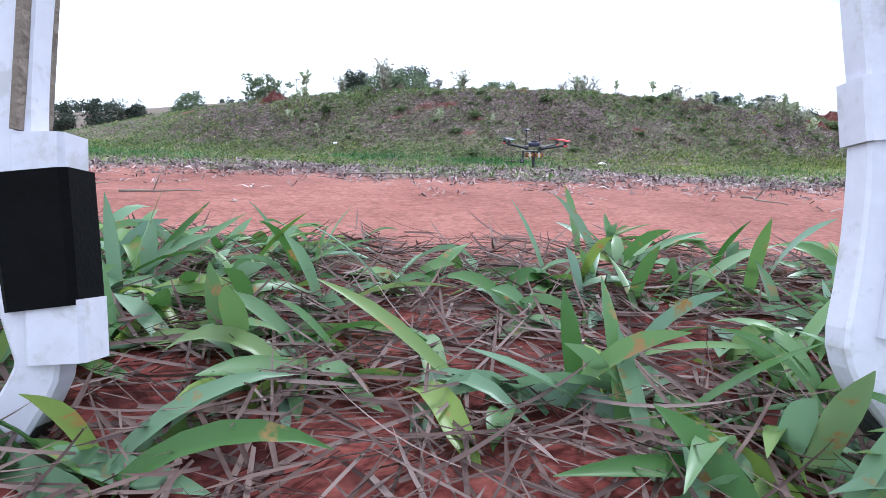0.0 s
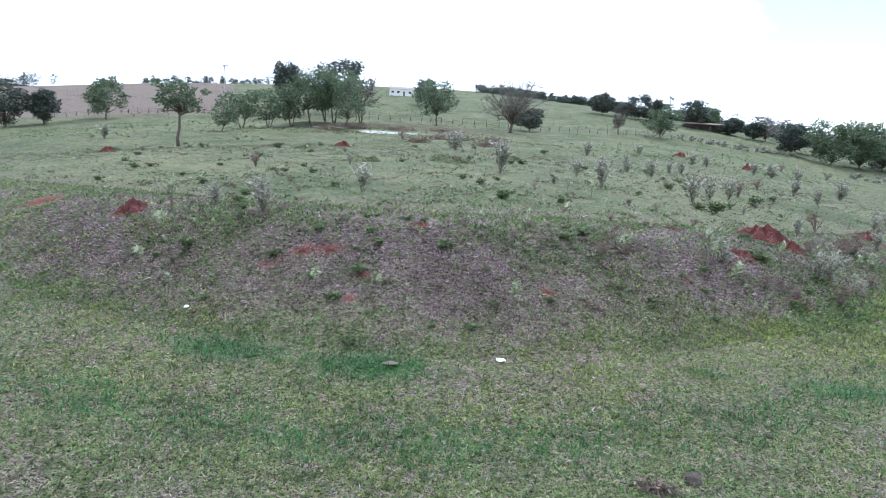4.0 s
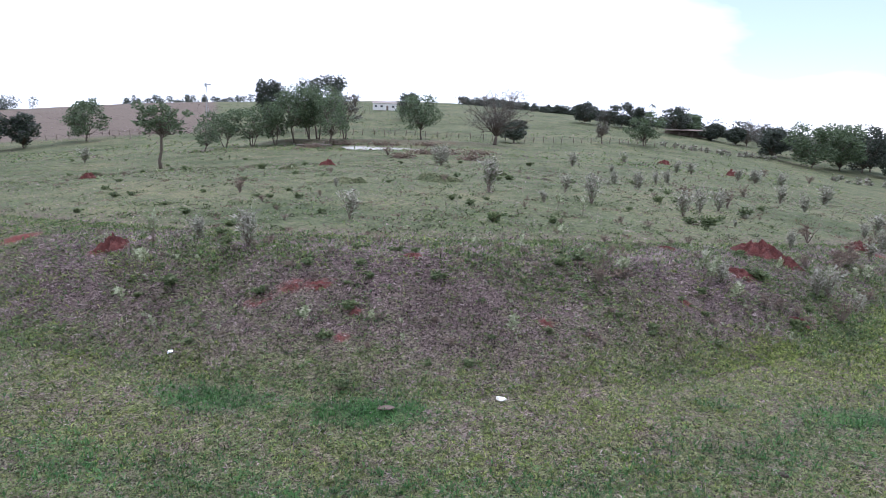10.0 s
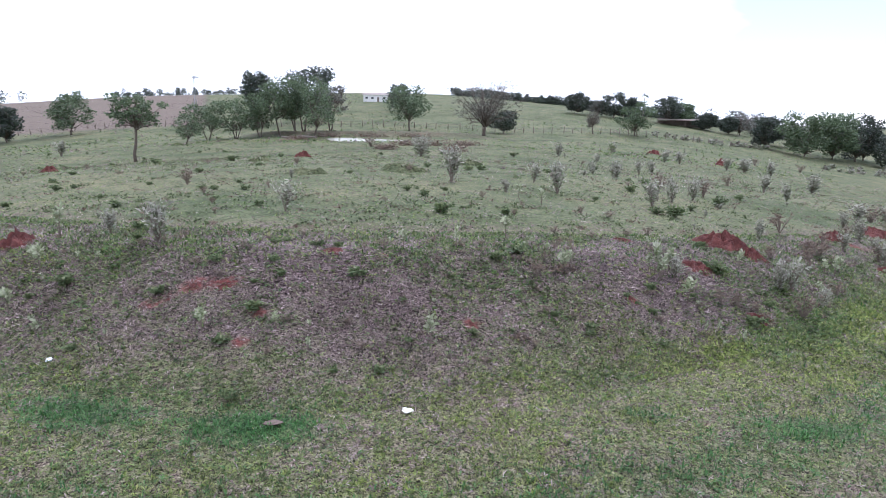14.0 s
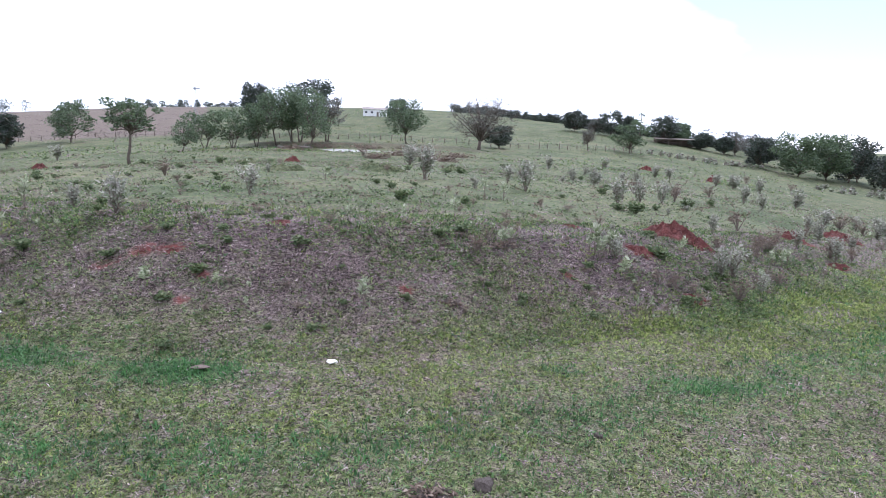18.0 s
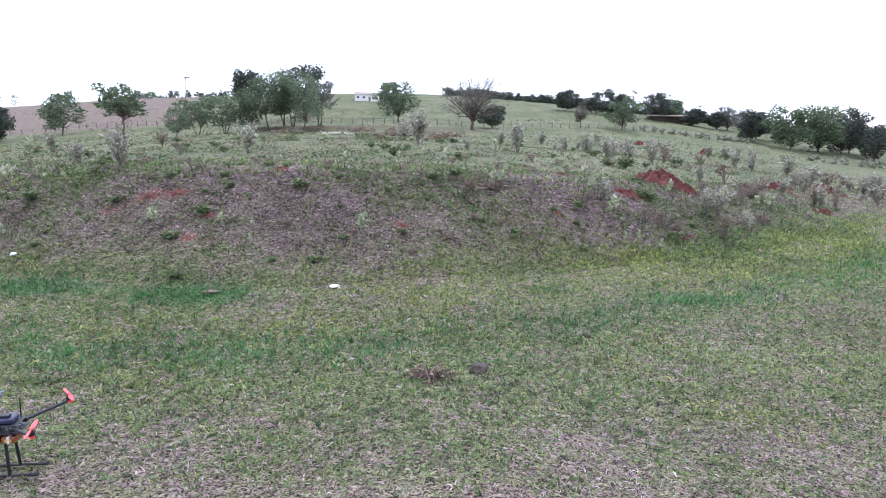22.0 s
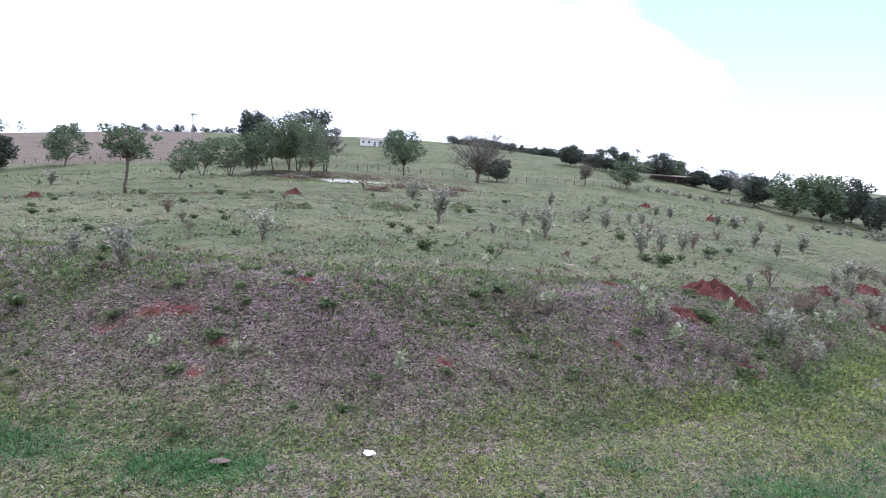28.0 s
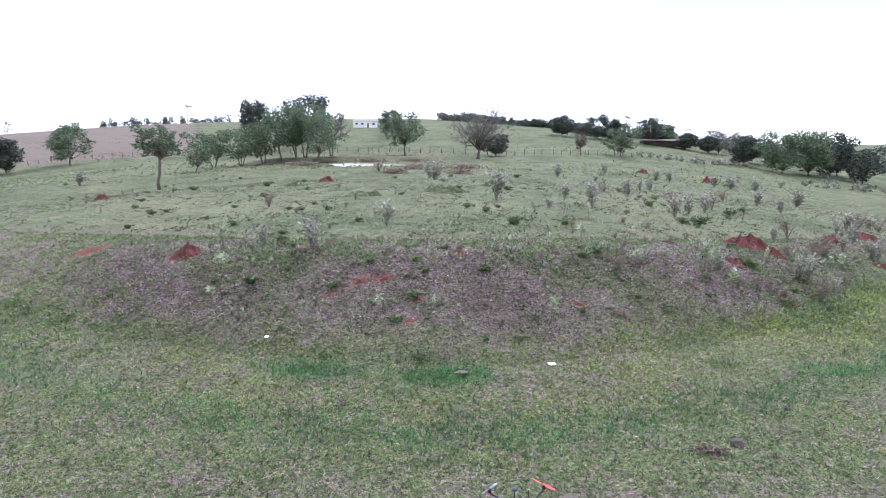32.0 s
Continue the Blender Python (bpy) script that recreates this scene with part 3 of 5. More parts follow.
# ---------------------------------------------------------------- trees
def tree(seed, x, y, height, spread, trunk=0.35, leaf=LEAF_TREE, bark=BARK, leaves=1500, leaf_size=0.32, label="", name="tree", group="", lean=0.0, clumps=26, lobe=1.0, stout=1.0, stems=1, open_low=0.0, low=-0.86):
    """Tapered trunks that fork into limbs; leaves in uneven clumps over a ragged crown, thinner inside."""
    rng = np.random.default_rng(seed)
    t = thing(name, on_ground(x, y, 0, 1, 0.1), label, "tree", group)
    base = trunk * height
    pieces = []
    r0 = (0.014 * height + 0.05) * stout / math.sqrt(stems)
    forks = []
    for q in range(stems):
        a = rng.uniform(0, 6.28)
        drift = np.array((math.cos(a), math.sin(a), 0)) * spread * (0.05 if stems > 1 else 0.02)
        pts = [np.array((0, 0, 0.0)) + drift * 0.5]
        for k in range(1, 5):
            pts.append(drift * (0.5 + 0.35 * k) + np.array((lean * base * k / 4 + rng.normal(0, 0.022) * base, rng.normal(0, 0.022) * base, base * (1.0 + 0.25 * (stems > 1)) * k / 4)))
        pieces.append(tube(pts, [r0 * 1.35, r0 * 1.05, r0 * 0.95, r0 * 0.88, r0 * 0.75], 7))
        forks.append(pts)
    mid_z, half = (base * 0.8 + height) / 2, (height - base * 0.8) / 2
    lobes = rng.uniform(0, 6.28, 6)
    centres, sizes = [], []
    for b in range(clumps):
        u = low + (0.76 - low) * ((b * 0.5698 + 0.31) % 1.0)
        ang = 2 * math.pi * ((b * 0.7549) % 1.0) + rng.uniform(-0.6, 0.6)
        ragged = 1 + 0.22 * math.sin(2 * ang + lobes[0]) + 0.16 * math.sin(3 * ang + lobes[1] + 2 * u)
        ring = math.sqrt(max(0.1, 1 - min(0.96, u * u * (1.0 if u > 0 else 0.75)))) * ragged * rng.uniform(0.35, 0.86)
        size = rng.uniform(0.16, 0.29) * lobe
        end = forks[b % stems][-1] * (1, 1, 0) + np.array((0.5 * spread * ring * math.cos(ang), 0.5 * spread * ring * math.sin(ang), 0))
        end[2] = min(mid_z + half * (0.84 * u + 0.10 * math.sin(ang + lobes[2])) + rng.normal(0, 0.07) * half, height - size * half * 0.9)
        centres.append(end)
        sizes.append(size)
        pts = forks[b % stems]
        start = pts[-1] if b % 3 else pts[-2] * 0.5 + pts[-1] * 0.5
        m1 = start + (end - start) * (0.35, 0.35, 0.50) + rng.normal(0, 0.02, 3) * height
        m2 = start + (end - start) * 0.72 + rng.normal(0, 0.025, 3) * height
        rb = r0 * rng.uniform(0.28, 0.5)
        pieces.append(tube([start, m1, m2, end], [rb, rb * 0.75, rb * 0.5, rb * 0.2], 5))
        for q in range(3 if leaf is not LEAF_GREY else 9):
            o = (m1, m2, end)[q % 3]
            d = (end - start) / (np.linalg.norm(end - start) + 1e-6)
            tip = o + (d * 0.07 + rng.normal(0, 0.06, 3)) * (spread, spread, height)
            tip[2] = min(tip[2], height)
            pieces.append(tube([o, (o + tip) / 2 + rng.normal(0, 0.012, 3) * height, tip], [max(rb * 0.42, 0.03), max(rb * 0.26, 0.022), 0.012], 3))
            if leaf is LEAF_GREY:
                for w in range(3):
                    tw = tip + rng.normal(0, 0.04, 3) * (spread, spread, height) + (0, 0, 0.02 * height)
                    pieces.append(tube([(o + tip) / 2, tw], [0.024, 0.012], 3))
    v, f = join(pieces)
    part("trunk", mesh("trunk", v, f, bark, True), bark, t)
    if leaves:
        tips, size = np.array(centres), np.array(sizes)
        pick = rng.choice(len(tips), leaves, p=size ** 2 / (size ** 2).sum())
        d = rng.normal(size=(leaves, 3))
        d *= (rng.uniform(0.15, 1.0, leaves) ** 0.5 / np.linalg.norm(d, axis=1))[:, None]
        loose = rng.uniform(size=leaves) < 0.10
        d[loose] *= rng.uniform(1.0, 1.5, (int(loose.sum()), 1))
        c = tips[pick] + d * size[pick][:, None] * np.array((spread * 0.62, spread * 0.62, half * 1.05))
        c[:, 2] = np.maximum(c[:, 2], base * (0.55 + open_low + 0.4 * rng.uniform(0, 1, leaves)))
        v, f = leaf_quads(rng, c, leaf_size, leaf_size * 0.62)
        part("crown", mesh("crown", v, f, leaf), leaf, t)
    return t


tree(101, -27.4, 68.0, 7.6, 5.8, 0.50, leaves=2000, open_low=0.4, leaf_size=0.26, clumps=30, lobe=0.8, label="slim green pasture tree with forked limbs, standing alone on the grass")
tree(2, -77.5, 151, 10.4, 12.0, 0.16, leaves=3600, leaf_size=0.42, label="round green tree behind the post fence")
tree(3, -32.1, 96, 5.2, 5.2, 0.15, leaves=1500, leaf_size=0.22, lobe=0.85, stems=2, label="small green sapling beside the grove")
GROVE = "trees of the grove by the pond"
for seed, x, y, h, s, k in ((4, -32.5, 108, 7.0, 7.5, 0), (5, -28.2, 109, 7.6, 8.0, 0), (6, -25.0, 112.7, 8.0, 7.5, 0), (7, -22.0, 115, 10.6, 9.5, 1), (8, -20.2, 120, 10.0, 9.0, 1),
                            (9, -18.2, 117, 10.0, 9.0, 1), (10, -15.6, 110.3, 9.6, 9.0, 0), (11, -13.6, 118, 9.0, 7.5, 2)):
    tree(seed, x, y, h, s, (0.16, 0.24, 0.28)[k], (LEAF_TREE, LEAF_TREE, LEAF_GREY)[k], leaves=(2300, 3600, 1500)[k], leaf_size=0.30, lobe=(0.9, 1.05, 0.8)[k], stems=(3, 2, 2)[k], open_low=0.3,
         label=("loose green grove tree on several thin leaning trunks", "full green grove tree with thin trunks beside the pond", "sparse grey-brown grove tree with thin trunks")[k], group=GROVE)
for seed, x, y, h, s in ((12, -34.6, 150, 13.4, 9.0), (13, -23.4, 160, 14.6, 12.5)):
    tree(seed, x, y, h, s, 0.18, LEAF_DARK, leaves=5200, leaf_size=0.46, lobe=1.1, label="tall dark-leaved tree behind the grove", group=GROVE)
tree(15, 0.6, 137, 10.0, 11.0, 0.24, leaves=3600, open_low=0.3, leaf_size=0.34, label="broad green tree by the pond's bank")
tree(16, -2.5, 190, 8.0, 9, 0.12, LEAF_DARK, leaves=2600, leaf_size=0.45, label="dark bushy tree near the white farmhouse")
tree(17, 15.3, 127, 11.2, 15.5, 0.17, LEAF_GREY, BARK, leaves=2600, leaf_size=0.22, clumps=34, low=-0.5, lobe=1.1, stout=1.6, label="nearly leafless spreading tree with bare forking limbs")
tree(18, 21.0, 138, 5.4, 7.0, 0.12, LEAF_DARK, leaves=2400, leaf_size=0.36, label="small dark tree beside the bare tree")
tree(19, 42.2, 144.5, 5.4, 4.4, 0.35, LEAF_GREY, leaves=420, leaf_size=0.2, label="thin sparse sapling by the fence")
tree(20, 52.6, 146.5, 8.2, 8.2, 0.14, leaves=3000, leaf_size=0.34, label="round green tree by the fence")
for seed, x, y, h, s in ((21, -93, 139, 10.5, 11), (22, -100, 134, 10.5, 11), (23, -87, 143, 8.0, 8)):
    tree(seed, x, y, h, s, 0.10, LEAF_DARK, leaves=3400, leaf_size=0.46, label="dark dense tree at the field's corner", group="trees at the field's corner")


# ---------------------------------------------------------------- farm, fence and far woods
WHITE_WALL = grained("white_plaster", (0.62, 0.60, 0.57), (0.80, 0.79, 0.77), 0.8, 0.85, bump=0.1)
ROOF = grained("old_roof_tiles", (0.20, 0.17, 0.15), (0.36, 0.31, 0.28), 1.5, 0.9)
GLASS_DARK = grained("window_shade", (0.02, 0.02, 0.025), (0.05, 0.05, 0.06), 2, 0.25)
OLD_WOOD = grained("weathered_wood", (0.10, 0.075, 0.06), (0.24, 0.19, 0.155), 9, 0.9, bump=0.5)
WIRE = grained("rusty_wire", (0.10, 0.08, 0.07), (0.22, 0.19, 0.17), 20, 0.6, 0.6)
STEEL = grained("grey_steel", (0.22, 0.23, 0.24), (0.38, 0.39, 0.40), 8, 0.45, 0.7, 0.1)


def box(sx, sy, sz, at=(0, 0, 0), bevel=0.0, seg=1):
    bm = bmesh.new()
    bmesh.ops.create_cube(bm, size=1.0)
    bmesh.ops.scale(bm, vec=(sx, sy, sz), verts=bm.verts)
    if bevel:
        bmesh.ops.bevel(bm, geom=bm.edges[:], offset=bevel, segments=seg, affect="EDGES", profile=0.6)
    bmesh.ops.translate(bm, vec=at, verts=bm.verts)
    return bm


def rod(a, b, r, sides=8, r2=None):
    v, f = tube([a, b], [r, r if r2 is None else r2], sides)
    bm = bmesh.new()
    made = [bm.verts.new(p) for p in v]
    for q in f:
        bm.faces.new([made[i] for i in q])
    return bm


def merge(*bms):
    out = bmesh.new()
    for b in bms:
        me = bpy.data.meshes.new("joint")
        b.to_mesh(me)
        b.free()
        out.from_mesh(me)
        bpy.data.meshes.remove(me)
    return out


def farmhouse(x, y, turn):
    t = thing("farmhouse", on_ground(x, y, turn, 0.78, 0.2), "low white plastered farmhouse with a shallow tiled roof", "house")
    part("wall", box(10.5, 6, 3.0, (0, 0, 1.5), 0.03), WHITE_WALL, t)
    bm = bmesh.new()
    pts = [(-5.7, -3.5, 3.0), (5.7, -3.5, 3.0), (5.7, 3.5, 3.0), (-5.7, 3.5, 3.0), (-5.7, 0, 4.0), (5.7, 0, 4.0)]
    vs = [bm.verts.new(p) for p in pts]
    for q in ((0, 1, 5, 4), (2, 3, 4, 5), (0, 4, 3), (1, 2, 5), (3, 2, 1, 0)):
        bm.faces.new([vs[i] for i in q])
    part("roof", bm, ROOF, t)
    for k in (-3.9, -1.4, 3.6):
        w = part("window", box(1.2, 0.12, 1.0, (k, -3.0, 1.7), 0.02), WHITE_WALL, t)
        part("pane", box(1.0, 0.06, 0.8, (k, -3.06, 1.7)), GLASS_DARK, w)
    part("door", box(0.9, 0.1, 2.0, (1.1, -3.02, 1.05), 0.02), OLD_WOOD, t)


farmhouse(-12.2, 223, 4)


def wind_pump(x, y, h):
    t = thing("wind_pump", on_ground(x, y, 0, 1, 0.3), "slim steel wind pump tower with a small rotor", "windmill")
    for a in range(3):
        c, s = math.cos(a * 2.094 + 0.5), math.sin(a * 2.094 + 0.5)
        part("tower_leg", rod((c * 0.55, s * 0.55, 0), (c * 0.09, s * 0.09, h), 0.06, 5), STEEL, t)
    for k in range(1, 6):
        r = 0.55 - 0.46 * k / 6
        p = [(math.cos(a * 2.094 + 0.5) * r, math.sin(a * 2.094 + 0.5) * r, h * k / 6) for a in range(3)]
        part("brace", merge(*(rod(p[a], p[(a + 1) % 3], 0.03, 4) for a in range(3))), STEEL, t)
    head = part("rotor", rod((0, -0.35, h + 0.1), (0, 0.4, h + 0.1), 0.09, 6), STEEL, t)
    for k in range(8):
        a = k * math.pi / 4
        part("blade", merge(rod((0, -0.35, h + 0.1), (math.cos(a) * 0.6, -0.35, h + 0.1 + math.sin(a) * 0.6), 0.05, 4, 0.11)), STEEL, head)
    part("tail_vane", box(1.3, 0.06, 0.35, (0.75, 0.3, h + 0.2), 0.02), STEEL, t)


wind_pump(-64.3, 196.6, 9.8)


def shed(x, y, turn, length):
    t = thing("open_shed", on_ground(x, y, turn, 1, 0.2), "low open timber shed with a dark rusty roof among trees", "shed")
    for k in range(5):
        for s in (-2, 2):
            part("post", rod((-length / 2 + k * length / 4, s, 0), (-length / 2 + k * length / 4, s, 2.2 + 0.15 * s), 0.11, 6), OLD_WOOD, t)
    bm = box(length + 0.8, 5.2, 0.12, (0, 0, 0), 0.02)
    bmesh.ops.rotate(bm, matrix=Matrix.Rotation(0.075, 3, "X"), verts=bm.verts)
    bmesh.ops.translate(bm, vec=(0, 0, 2.3), verts=bm.verts)
    part("roof", bm, OLD_WOOD, t)
    part("back_wall", box(length, 0.1, 1.9, (0, 2.1, 0.95), 0.02), OLD_WOOD, t)


shed(85, 197, -12, 15)


def fence(points, label):
    rng = np.random.default_rng(77)
    pts = np.array(points, float)
    seg = np.linalg.norm(np.diff(pts, axis=0), axis=1)
    total, run = seg.sum(), np.concatenate([[0], np.cumsum(seg)])
    t = thing("fence", pose(pts[0][0], pts[0][1], ground_at(*pts[0])), label, "fence")
    o = np.array(t.matrix_basis.translation)
    tops, s = [], 0.0
    shapes = []
    for k in range(4):
        v, f = tube([(0, 0, -0.3), (rng.normal(0, 0.03), rng.normal(0, 0.03), 0.7), (rng.normal(0, 0.06), rng.normal(0, 0.06), 1.25 + 0.1 * k)], [0.10, 0.09, 0.075], 6)
        shapes.append(mesh("post", v, f, OLD_WOOD, True))
    while s < total:
        x, y = np.interp(s, run, pts[:, 0]), np.interp(s, run, pts[:, 1])
        p = np.array((x, y, ground_at(x, y))) - o
        post = part("post", shapes[int(rng.integers(4))], OLD_WOOD, t)
        post.location = p
        post.rotation_euler = (rng.normal(0, 0.05), rng.normal(0, 0.05), rng.uniform(0, 6))
        tops.append(p)
        s += rng.uniform(2.0, 3.0)
    for z in (0.45, 0.8, 1.12):
        v, f = tube([p + np.array((0, 0, z)) for p in tops], [0.018] * len(tops), 3)
        part("wire", mesh("wire", v, f, WIRE), WIRE, t)


fence(((-97, 155), (-80, 164), (-55, 158), (-32, 148), (-10, 146), (8.9, 143.4), (23.7, 140), (42.7, 145), (66.9, 149.5), (84, 156)), "old wooden post and wire fence across the pasture")


def fallen_log(x, y, turn, length, r):
    t = thing("fallen_log", on_ground(x, y, turn, 1, 0.03), "grey fallen log lying by the pond", "log")
    v, f = tube([(-length / 2, 0, r), (0, 0.15, r * 1.1), (length / 2, 0, r * 0.9)], [r, r * 0.95, r * 0.6], 8)
    part("stem", mesh("stem", v, f, BARK_PALE, True), BARK_PALE, t)
    v, f = tube([(0.2, 0.1, r), (0.6, 0.6, r * 2.5), (0.8, 1.1, r * 4)], [r * 0.5, r * 0.35, r * 0.1], 6)
    part("branch", mesh("branch", v, f, BARK_PALE, True), BARK_PALE, t)


fallen_log(-16.5, 108.5, 20, 3.0, 0.22)
fallen_log(-19.5, 107.5, -35, 2.2, 0.18)


def pond():
    m, n, l, b = material("pond_water", 0.22)
    b.inputs["Base Color"].default_value = (0.42, 0.40, 0.34, 1)
    rip = noise_node(n, l, 3.0, 3)
    bump_node(n, l, b, rip.outputs["Fac"], 0.15, 0.02)
    rng = np.random.default_rng(5)
    verts = [(0, 0, 0)]
    for k in range(48):
        a = 2 * math.pi * k / 48
        r = 1 + 0.06 * math.sin(3 * a + 1) + 0.04 * math.sin(5 * a)
        verts.append((7.2 * r * math.cos(a), 7.2 * r * math.sin(a), 0))
    faces = [(0, 1 + k, 1 + (k + 1) % 48) for k in range(48)]
    ob = new("pond_water", mesh("pond_water", verts, faces, m))
    ob.location = (-5.6, 104.6, -0.60)
    tagged(ob, "small muddy stock pond reflecting the pale sky", "pond", kind="structure")


pond()


def brush_pile(x, y, wide, high, seed):
    """Cut branches thrown in a heap."""
    rs = np.random.default_rng(seed)
    t = thing("brush_pile", on_ground(x, y, rs.uniform(-20, 20), 1, 0.03), "heap of cut dry brown branches near the pond", "brush pile", "brush piles")
    for k in range(14):
        o = np.array((rs.normal(0, 0.24) * wide, rs.normal(0, 0.6), abs(rs.normal(0.15, 0.2)) * high))
        a = rs.uniform(0, 6.28)
        e = o + np.array((math.cos(a) * rs.uniform(0.5, 1.3), math.sin(a) * 0.6, rs.uniform(-0.1, 0.7) * high))
        e[2] = max(e[2], 0.05)
        v, f = tube([o, (o + e) / 2 + rs.normal(0, 0.06, 3), e], [0.06, 0.05, 0.02], 4)
        part("stick", mesh("stick", v, f, OLD_WOOD), OLD_WOOD, t)
    c = rs.normal(size=(420, 3)) * (0.26 * wide, 0.6, 0.30 * high) + (0, 0, 0.25 * high)
    c[:, 2] = np.maximum(c[:, 2], 0.03)
    v, f = leaf_quads(rs, c, 0.26, 0.12)
    part("foliage", mesh("foliage", v, f, LEAF_DRY), LEAF_DRY, t)


for x, y, w, h in ((-17.0, 103.5, 3.4, 0.9), (-13.4, 113, 5.0, 0.8), (-6.0, 113.5, 6.0, 0.8), (0.8, 86.4, 4.0, 0.8), (4.2, 88, 4.4, 1.0), (9.0, 92, 5.0, 0.9), (-1.6, 75.7, 2.4, 0.7), (6.7, 76.1, 3.0, 0.8), (2.0, 113.8, 6.0, 0.8)):
    brush_pile(x, y, w, h, int(y * 3 + 50 + x))

FAR_GROUP = "trees along the far farm track"
for seed, x, y, h, s, kind in ((30, 53.8, 207, 7.0, 9, 0), (31, 60, 206, 5.4, 8, 2), (32, 64.5, 203, 8.2, 10.5, 0), (33, 70, 203, 6.4, 9, 0), (34, 81, 201, 9.0, 11, 0), (35, 87, 205, 7.2, 10, 1),
                               (36, 90.5, 194, 5.2, 7.5, 0), (37, 96, 190, 5.6, 6.0, 0), (38, 101, 192.5, 8.4, 9, 2), (39, 110, 203, 7.4, 7, 2), (40, 100, 174.5, 7.8, 8.5, 0), (41, 106, 173, 7.4, 8.5, 2),
                               (42, 97.5, 153.3, 11.5, 12.5, 1), (43, 106, 155, 12.5, 12, 1), (44, 114, 158, 12, 12, 0), (45, 122, 166, 10, 11, 0), (46, 117, 150, 10, 11, 0), (47, 92.5, 163, 8.0, 8.0, 0)):
    leaf = (LEAF_DARK, LEAF_TREE, LEAF_GREY)[kind]
    tree(seed, x, y, h, s, 0.06 if kind == 1 else 0.09, leaf, leaves=(3000, 4600, 1300)[kind], leaf_size=0.5 if kind < 2 else 0.34, lobe=1.15,
         label=("dark bushy tree on the far farm track", "dense green tree at the pasture's edge", "grey-brown half bare tree on the far farm track")[kind], group=FAR_GROUP)


def palm(x, y, h):
    rng = np.random.default_rng(3)
    t = thing("palm_tree", on_ground(x, y, 0, 1, 0.1), "tall thin palm rising above the far trees", "palm tree")
    v, f = tube([(0, 0, 0), (0.1, 0, h * 0.5), (0.15, 0, h * 0.86)], [0.2, 0.16, 0.12], 7)
    part("trunk", mesh("trunk", v, f, BARK_PALE, True), BARK_PALE, t)
    for k in range(16):
        a, e = k * 2.4, rng.uniform(-0.3, 0.9)
        d = np.array((math.cos(a) * math.cos(e), math.sin(a) * math.cos(e), math.sin(e)))
        L = rng.uniform(1.3, 1.8)
        o = np.array((0.15, 0, h * 0.86))
        line = [o, o + d * L * 0.5, o + d * L + np.array((0, 0, -0.45 * L))]
        s = np.cross(d, (0, 0, 1))
        v = [line[0] - s * 0.08, line[0] + s * 0.08, line[1] + s * 0.24, line[1] - s * 0.24, line[2] + s * 0.06, line[2] - s * 0.06]
        part("frond", mesh("frond", v, [(0, 1, 2, 3), (3, 2, 4, 5)], LEAF_DARK), LEAF_DARK, t)


palm(75, 206, 9.2)


def far_woods(name, label, rows, seed, leaf, per=200):
    """Rows of far, small trees and scrub, too many to count."""
    rng = np.random.default_rng(seed)
    c = []
    for x0, y0, x1, y1, k, h in rows:
        for i in range(k):
            q = (i + rng.uniform(-0.4, 0.4)) / k
            x, y = x0 + (x1 - x0) * q, y0 + (y1 - y0) * q + rng.normal(0, 3)
            hh, w = h * rng.uniform(0.45, 1.2), h * rng.uniform(0.5, 0.9)
            p = rng.normal(size=(per, 3)) * (w * 0.42, w * 0.42, 0) + (x, y, ground_at(x, y) - 0.3)
            up = rng.beta(1.4, 1.4, per)
            p[:, :2] = (x, y) + (p[:, :2] - (x, y)) * np.sqrt(1.03 - (1.7 * up - 0.75) ** 2)[:, None] * (0.8 + 0.2 * np.sin(9 * up + i))[:, None]
            p[:, 2] += (hh + 0.3) * up
            c.append(p)
    v, f = leaf_quads(rng, np.concatenate(c), 0.55, 0.42)
    tagged(new(name, mesh(name, v, f, leaf)), label, "woods", kind="stuff")


far_woods("far_woods", "line of dark far trees along the ridge",
          ((-330, 335, -205, 340, 46, 7), (-260, 300, -190, 330, 16, 6), (-150, 330, -80, 320, 22, 4), (18, 282, 78, 262, 70, 3.2), (60, 240, 110, 222, 36, 3.6), (110, 232, 190, 215, 40, 6)), 91, LEAF_DARK)
far_woods("far_scrub", "dry grey scrub along the pasture's far edge", ((84, 126, 130, 140, 30, 1.0), (60, 152, 92, 160, 26, 1.0)), 92, LEAF_WEED, 40)


